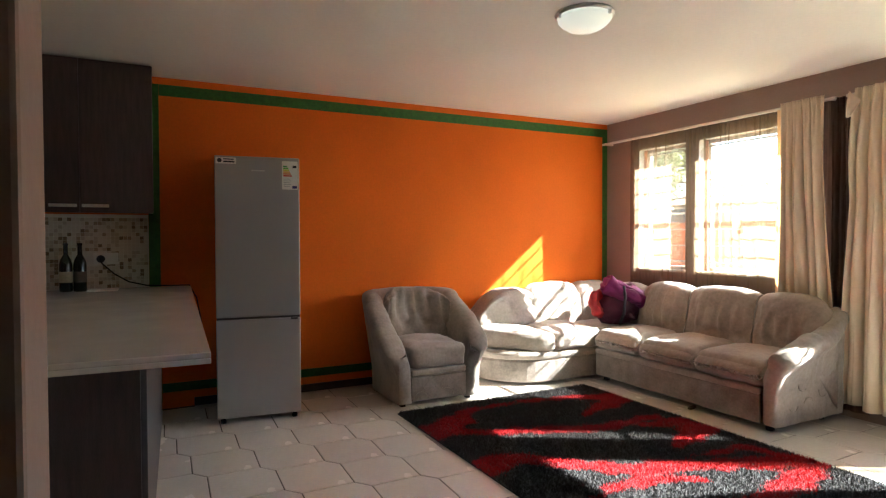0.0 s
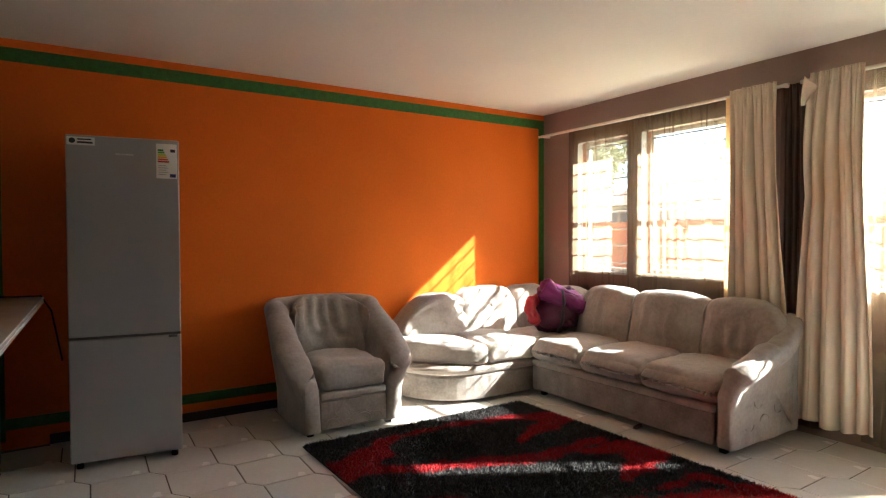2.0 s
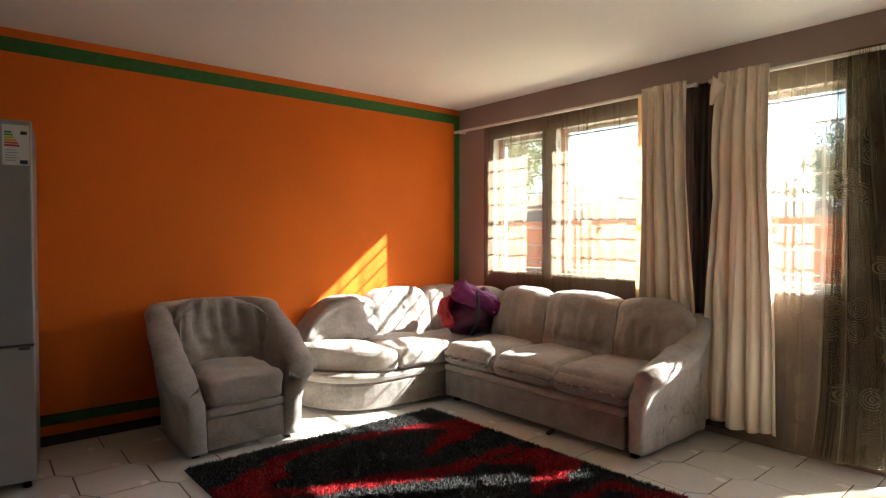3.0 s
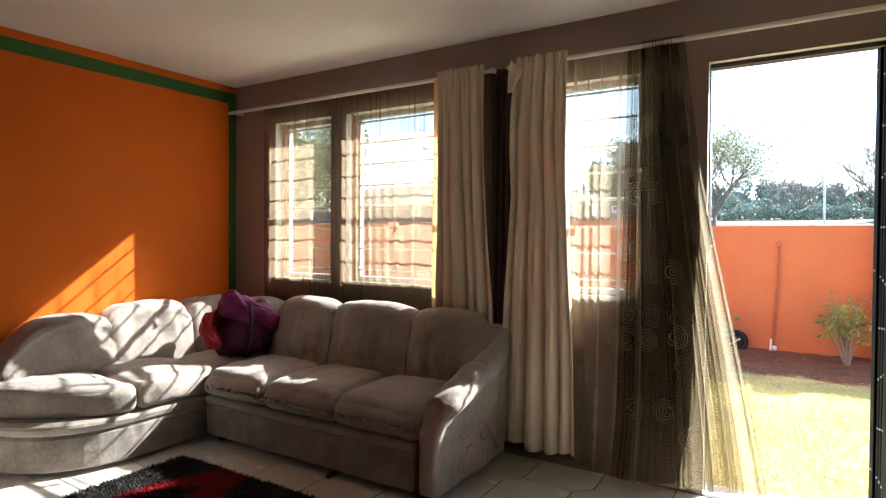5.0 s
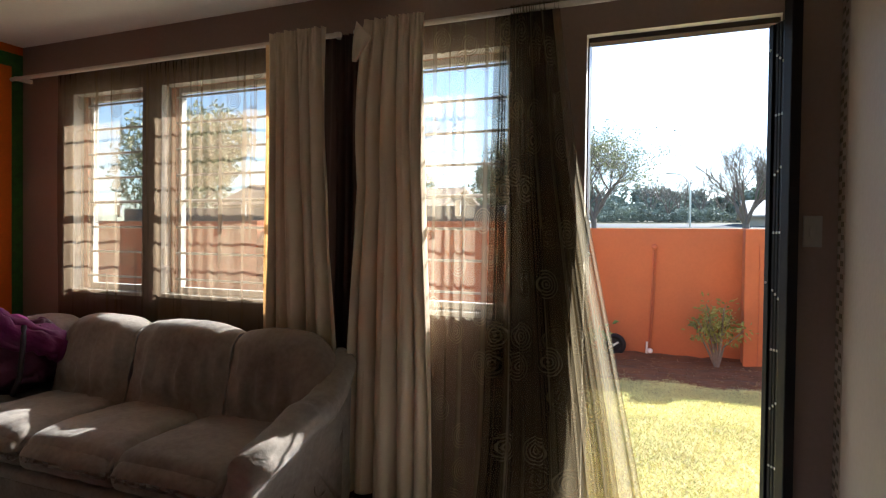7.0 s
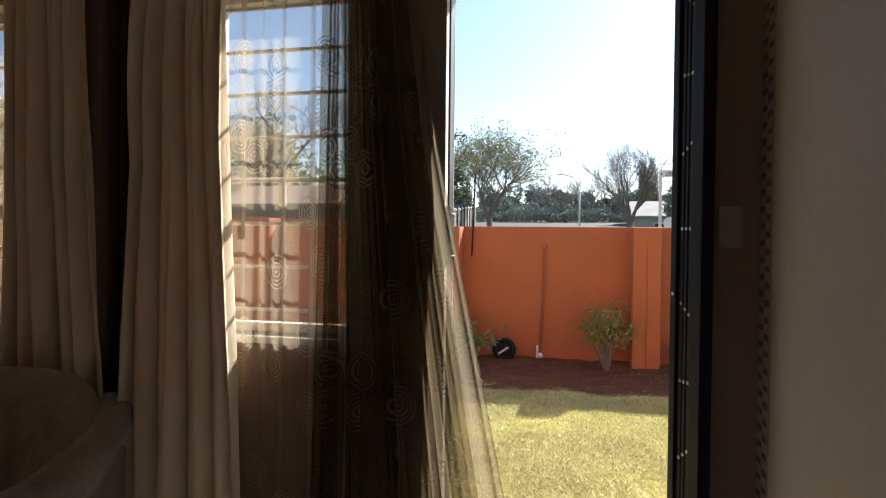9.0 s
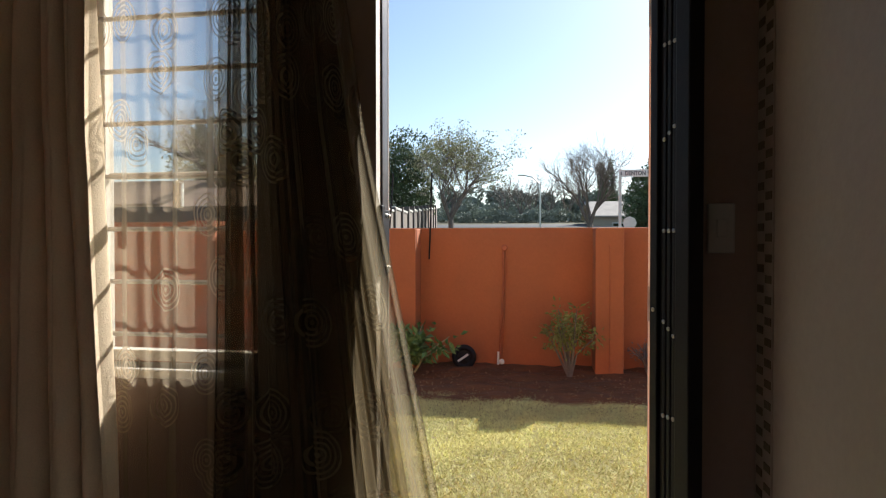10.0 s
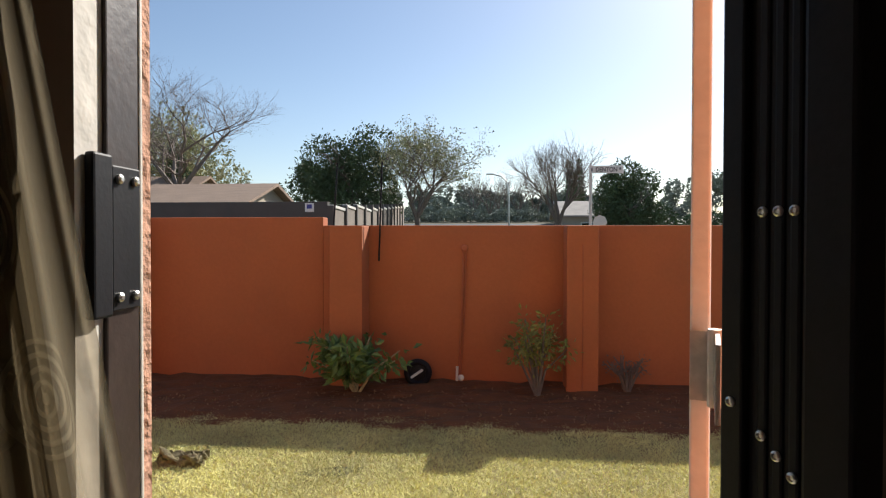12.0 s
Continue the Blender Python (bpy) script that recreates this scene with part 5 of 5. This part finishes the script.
def house(label, x0, x1, y0, y1, eave, ridge, wins, ground_z, roof_m=None):
    h = thing("house", label, "house", (x0, y0, ground_z))
    W, D = x1 - x0, y1 - y0
    part("wall", box(0, W, 0, D, -0.5, eave), M_HOUSE, h)
    bm = bmesh.new()
    o = 0.4
    prof = [(-o, eave - 0.1), (D / 2, ridge), (D + o, eave - 0.1), (D + o, eave + 0.02), (D / 2, ridge + 0.14), (-o, eave + 0.02)]
    a = [bm.verts.new((-o, y, z)) for y, z in prof]
    b = [bm.verts.new((W + o, y, z)) for y, z in prof]
    for k in range(6):
        bm.faces.new((a[k], b[k], b[(k + 1) % 6], a[(k + 1) % 6]))
    bm.faces.new(a[::-1])
    bm.faces.new(b)
    part("roof", bm, roof_m or M_ROOF, h)
    for xx in (0, W - 0.12):
        g = bmesh.new()
        f = [[g.verts.new((xx + dx, y, z)) for y, z in ((0, eave), (D, eave), (D / 2, ridge))] for dx in (0, 0.12)]
        g.faces.new(f[0][::-1])
        g.faces.new(f[1])
        for k in range(3):
            g.faces.new((f[0][k], f[0][(k + 1) % 3], f[1][(k + 1) % 3], f[1][k]))
        part("gable", g, M_HOUSE, h)
    for wx in wins:
        w = part("window", box(wx, wx + 1.0, -0.05, 0.02, eave - 1.5, eave - 0.5, 0.02), M_FRAME, h)
        part("pane", box(wx + 0.08, wx + 0.92, -0.06, -0.045, eave - 1.42, eave - 0.58), M_BOTTLE, w)
    return h


house("beige house with low pitched brown roof", -11.6, -6.5, 22, 28, 2.15, 3.15, [1.2, 3.2], rise(22) - 0.35)
house("distant low house with pale roof", 8.5, 15, 46, 52, 2.4, 3.6, [1.5, 4.0], rise(48) - 1.75, M_CONC)
house("distant low house with pale roof", -26, -14, 30, 37, 2.6, 4.2, [2, 5, 8], rise(30) - 0.6)

tree("large bare winter tree with fine spreading twigs", (-13.6, 30, rise(30)), 2.6, 2.5, 6, 21, spread=0.62, kids=3, radius=0.24, fork=4)
tree("dense dark green tree behind the neighbour's wall", (-5.2, 35, rise(35)), 2.0, 1.6, 3, 22, M_TREE_DARK, 17000, 0.115, blob=clump(5, 18, 3.3, 1.5, 3.0) + [(1.2, 0, 5.0, 1.7), (-1.6, 0, 3.9, 1.7), (0.2, 0, 4.4, 1.6)])
tree("half-bare tree with sparse olive leaves", (-0.8, 32, rise(32)), 1.0, 1.85, 5, 23, M_TREE_OLIVE, 8500, 0.07, spread=0.54, kids=3, radius=0.16, fork=5)
tree("bare winter tree branching low", (6.95, 32, rise(32)), 0.7, 1.42, 6, 24, spread=0.46, kids=3, radius=0.19, fork=5)
tree("dense dark green rounded tree", (9.5, 26, rise(26)), 0.6, 0.8, 2, 25, M_TREE_DARK, 14000, 0.075, blob=clump(8, 16, 1.5, 0.9, 1.7) + [(-0.2, 0, 3.0, 0.75), (0.5, 0, 2.5, 0.8), (-0.6, 0, 2.4, 0.8)])
tree("round green tree behind the house roof", (-9.2, 42, rise(42)), 2.0, 1.0, 2, 26, M_TREE_DARK, 3000, 0.2, blob=clump(9, 10, 1.9, 0.8, 3.7))
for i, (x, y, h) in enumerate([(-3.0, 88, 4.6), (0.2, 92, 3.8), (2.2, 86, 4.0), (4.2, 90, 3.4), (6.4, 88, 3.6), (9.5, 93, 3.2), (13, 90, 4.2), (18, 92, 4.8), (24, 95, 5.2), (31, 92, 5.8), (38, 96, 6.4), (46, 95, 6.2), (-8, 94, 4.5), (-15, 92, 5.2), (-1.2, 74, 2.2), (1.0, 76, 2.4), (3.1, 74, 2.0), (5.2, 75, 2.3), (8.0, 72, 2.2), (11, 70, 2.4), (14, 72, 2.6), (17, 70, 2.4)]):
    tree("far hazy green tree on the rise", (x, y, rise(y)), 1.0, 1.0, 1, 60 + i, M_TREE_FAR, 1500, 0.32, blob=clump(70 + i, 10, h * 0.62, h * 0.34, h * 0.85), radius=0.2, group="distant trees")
for i, (x, y, s) in enumerate([(0.9, 62, 1.5), (2.7, 58, 1.4), (4.0, 64, 1.6), (5.6, 60, 1.5), (7.6, 63, 1.7)]):
    tree("small bare street tree", (x, y, rise(y)), 0.6, s, 4, 90 + i, spread=0.4, kids=3, radius=0.12, fork=4, group="street trees")
for i, (x, y, s) in enumerate([(-24, 26, 2.6), (-31, 30, 3.2), (-19, 40, 3.0)]):
    tree("leafy green tree in a neighbouring garden", (x, y, rise(y)), 2.0, 1.4, 3, 100 + i, M_TREE_OLIVE, 8000, 0.15, blob=clump(110 + i, 15, s * 1.5, s * 0.7, 3.2 + s * 0.6), group="garden trees")
for i, (x, y, h) in enumerate([(9.9, 52, 5.0), (10.9, 54, 5.4), (-15.2, 33, 5.0), (-16.0, 33.5, 5.6)]):
    blob = [(0, 0, 0.6 + k * h / 12, 0.62 * (1 - (k / 13) ** 2) + 0.05) for k in range(12)]
    tree("tall narrow dark green cypress", (x, y, rise(y)), 0.8, 0.4, 1, 120 + i, M_TREE_DARK, 2600, 0.11, blob=blob, radius=0.1, group="cypresses", name="cypress")

sl = thing("street_lamp", "tall grey street lamp with a curved arm", "street lamp", (4.45, 45, rise(45)))
part("pole", tube([(0, 0, -0.2), (-0.02, 0, 2.4), (-0.15, 0, 3.4), (-0.6, 0, 3.85), (-1.2, 0, 4.0)], [0.08, 0.07, 0.055, 0.05, 0.045], 8), M_STEEL, sl)
part("lamp_head", box(-1.75, -1.15, -0.1, 0.1, 3.96, 4.07, 0.03), M_FRAME, sl)

ss = thing("street_sign", "white street name sign on a pale pole", "street sign", (5.68, 12.0, rise(12)))
part("pole", tube([(0, 0, -0.2), (0, 0, 2.62)], 0.035, 10), M_FRAME, ss)
plate = part("plate", box(-0.04, 0.66, -0.05, -0.03, 2.44, 2.60, 0.004), M_WHITE, ss)
cu = bpy.data.curves.new("lettering", "FONT")
cu.body, cu.size, cu.extrude, cu.align_x, cu.offset = "DENTON", 0.128, 0.001, "LEFT", 0.0022
lt = new("lettering", cu)
cu.materials.append(ink)
lt.parent = plate
lt.matrix_local = pose(0.09, -0.053, 2.475, 90) @ Matrix.Diagonal((0.82, 1, 1, 1))
part("suffix_bar", box(0.57, 0.61, -0.053, -0.0505, 2.51, 2.56), flat("grey_print", (0.2, 0.2, 0.2)), plate)
part("arrow_bar", box(0.0, 0.03, -0.053, -0.0505, 2.48, 2.55), flat("grey_print_2", (0.2, 0.2, 0.2)), plate)
stp = thing("road_sign", "back of a pale octagonal road sign", "road sign", (6.2, 14.0, rise(14)))
part("pole", tube([(0, 0, -0.2), (0, 0, 1.5)], 0.03, 8), M_FRAME, stp)
part("plate", moved(lathe([(0.17, 0), (0.17, 0.01)], 8), 0, -0.03, 1.36, 90, 0, 0), M_FRAME, stp)

# hedges along the street
def hedge(label, x0, x1, y, h, material, n, s, seed):
    rg = np.random.RandomState(seed)
    p = np.column_stack([rg.uniform(0, x1 - x0, n), rg.normal(0, 0.8, n), rg.uniform(0, 1, n) ** 0.8])
    p[:, 2] *= h * (0.72 + 0.28 * np.sin(p[:, 0] * 1.7 + seed) * np.sin(p[:, 0] * 0.63 + 2 * seed))
    t = thing("hedge", label, "hedge", (x0, y, rise(y)), group="street hedges")
    me = leaf_mesh(p, s, seed)
    me.materials.append(material)
    ob = new("foliage", me)
    ob.parent = t
    tagged(ob, kind="stuff")


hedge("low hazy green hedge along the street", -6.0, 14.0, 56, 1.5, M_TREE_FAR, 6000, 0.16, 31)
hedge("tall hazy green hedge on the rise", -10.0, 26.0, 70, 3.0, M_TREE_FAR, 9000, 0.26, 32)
hedge("dark green hedge beside the street", 10.5, 24.0, 34, 1.9, M_TREE_DARK, 6000, 0.12, 33)
# dry leaves and clods on the soil bed
rg = np.random.RandomState(41)
lit = np.column_stack([rg.uniform(0.8, 6.2, 900), rg.uniform(3.9, 5.2, 900), np.full(900, GZ + 0.035)])
me = leaf_mesh(lit, 0.016, 42)
me.materials.append(mat("dry_leaf", (0.26, 0.15, 0.07), 0.8, var=0.5, bump=0.1))
tagged(new("leaf_litter", me), "dry brown leaves scattered on the soil", "leaf litter", kind="stuff")
# turf clod at the lawn's edge
tagged(part("turf_clod", moved(soft(0.34, 0.22, 0.10, 0.04, 24, 0.01, 0.055, 81), 1.78, 3.02, GZ + 0.022), M_CLOD, smooth=False), "loose clod of dry turf on the lawn", "turf")
# ---- floor tiles ----
def tile_mesh():
    a, b, c = Vector((0.268, -0.008)), Vector((0.080, 0.066)), Vector((-0.008, 0.266))
    pts = [Vector((0, 0)), a, a + b, a + b + c, b + c, c]
    mid = sum(pts, Vector((0, 0))) / 6
    bm = bmesh.new()
    rings = []
    for k, z in ((0.0035, -0.004), (0.0035, -0.0015), (0.006, 0.0)):
        rings.append([bm.verts.new((*(p - (p - mid).normalized() * k * 1.2), z)) for p in pts])
    for r0, r1 in zip(rings, rings[1:]):
        for k in range(6):
            bm.faces.new((r0[k], r0[(k + 1) % 6], r1[(k + 1) % 6], r1[k]))
    bm.faces.new(rings[-1])
    me = bpy.data.meshes.new("tile")
    bm.to_mesh(me)
    bm.free()
    me.materials.append(M_TILE)
    return me, a + b, b + c


TILE, T1, T2 = tile_mesh()
rest = bmesh.new()
count = 0
for i in range(-16, 34):
    for j in range(-24, 20):
        p = Vector((1.154, -3.712)) + T1 * i + T2 * j
        if -0.3 < p.x < 6.0 and -7.1 < p.y < 0.05:
            if p.x < SIDE_X + 0.1 and p.y > -4.3 and count < 300:
                count += 1
                ob = new("tile", TILE)
                ob.location = (p.x, p.y, 0)
                ob.parent = floor
            else:
                k = len(rest.verts)
                rest.from_mesh(TILE)
                rest.verts.ensure_lookup_table()
                for v in rest.verts[k:]:
                    v.co.x += p.x
                    v.co.y += p.y
tagged(part("far_tiles", rest, M_TILE, floor), kind="stuff")
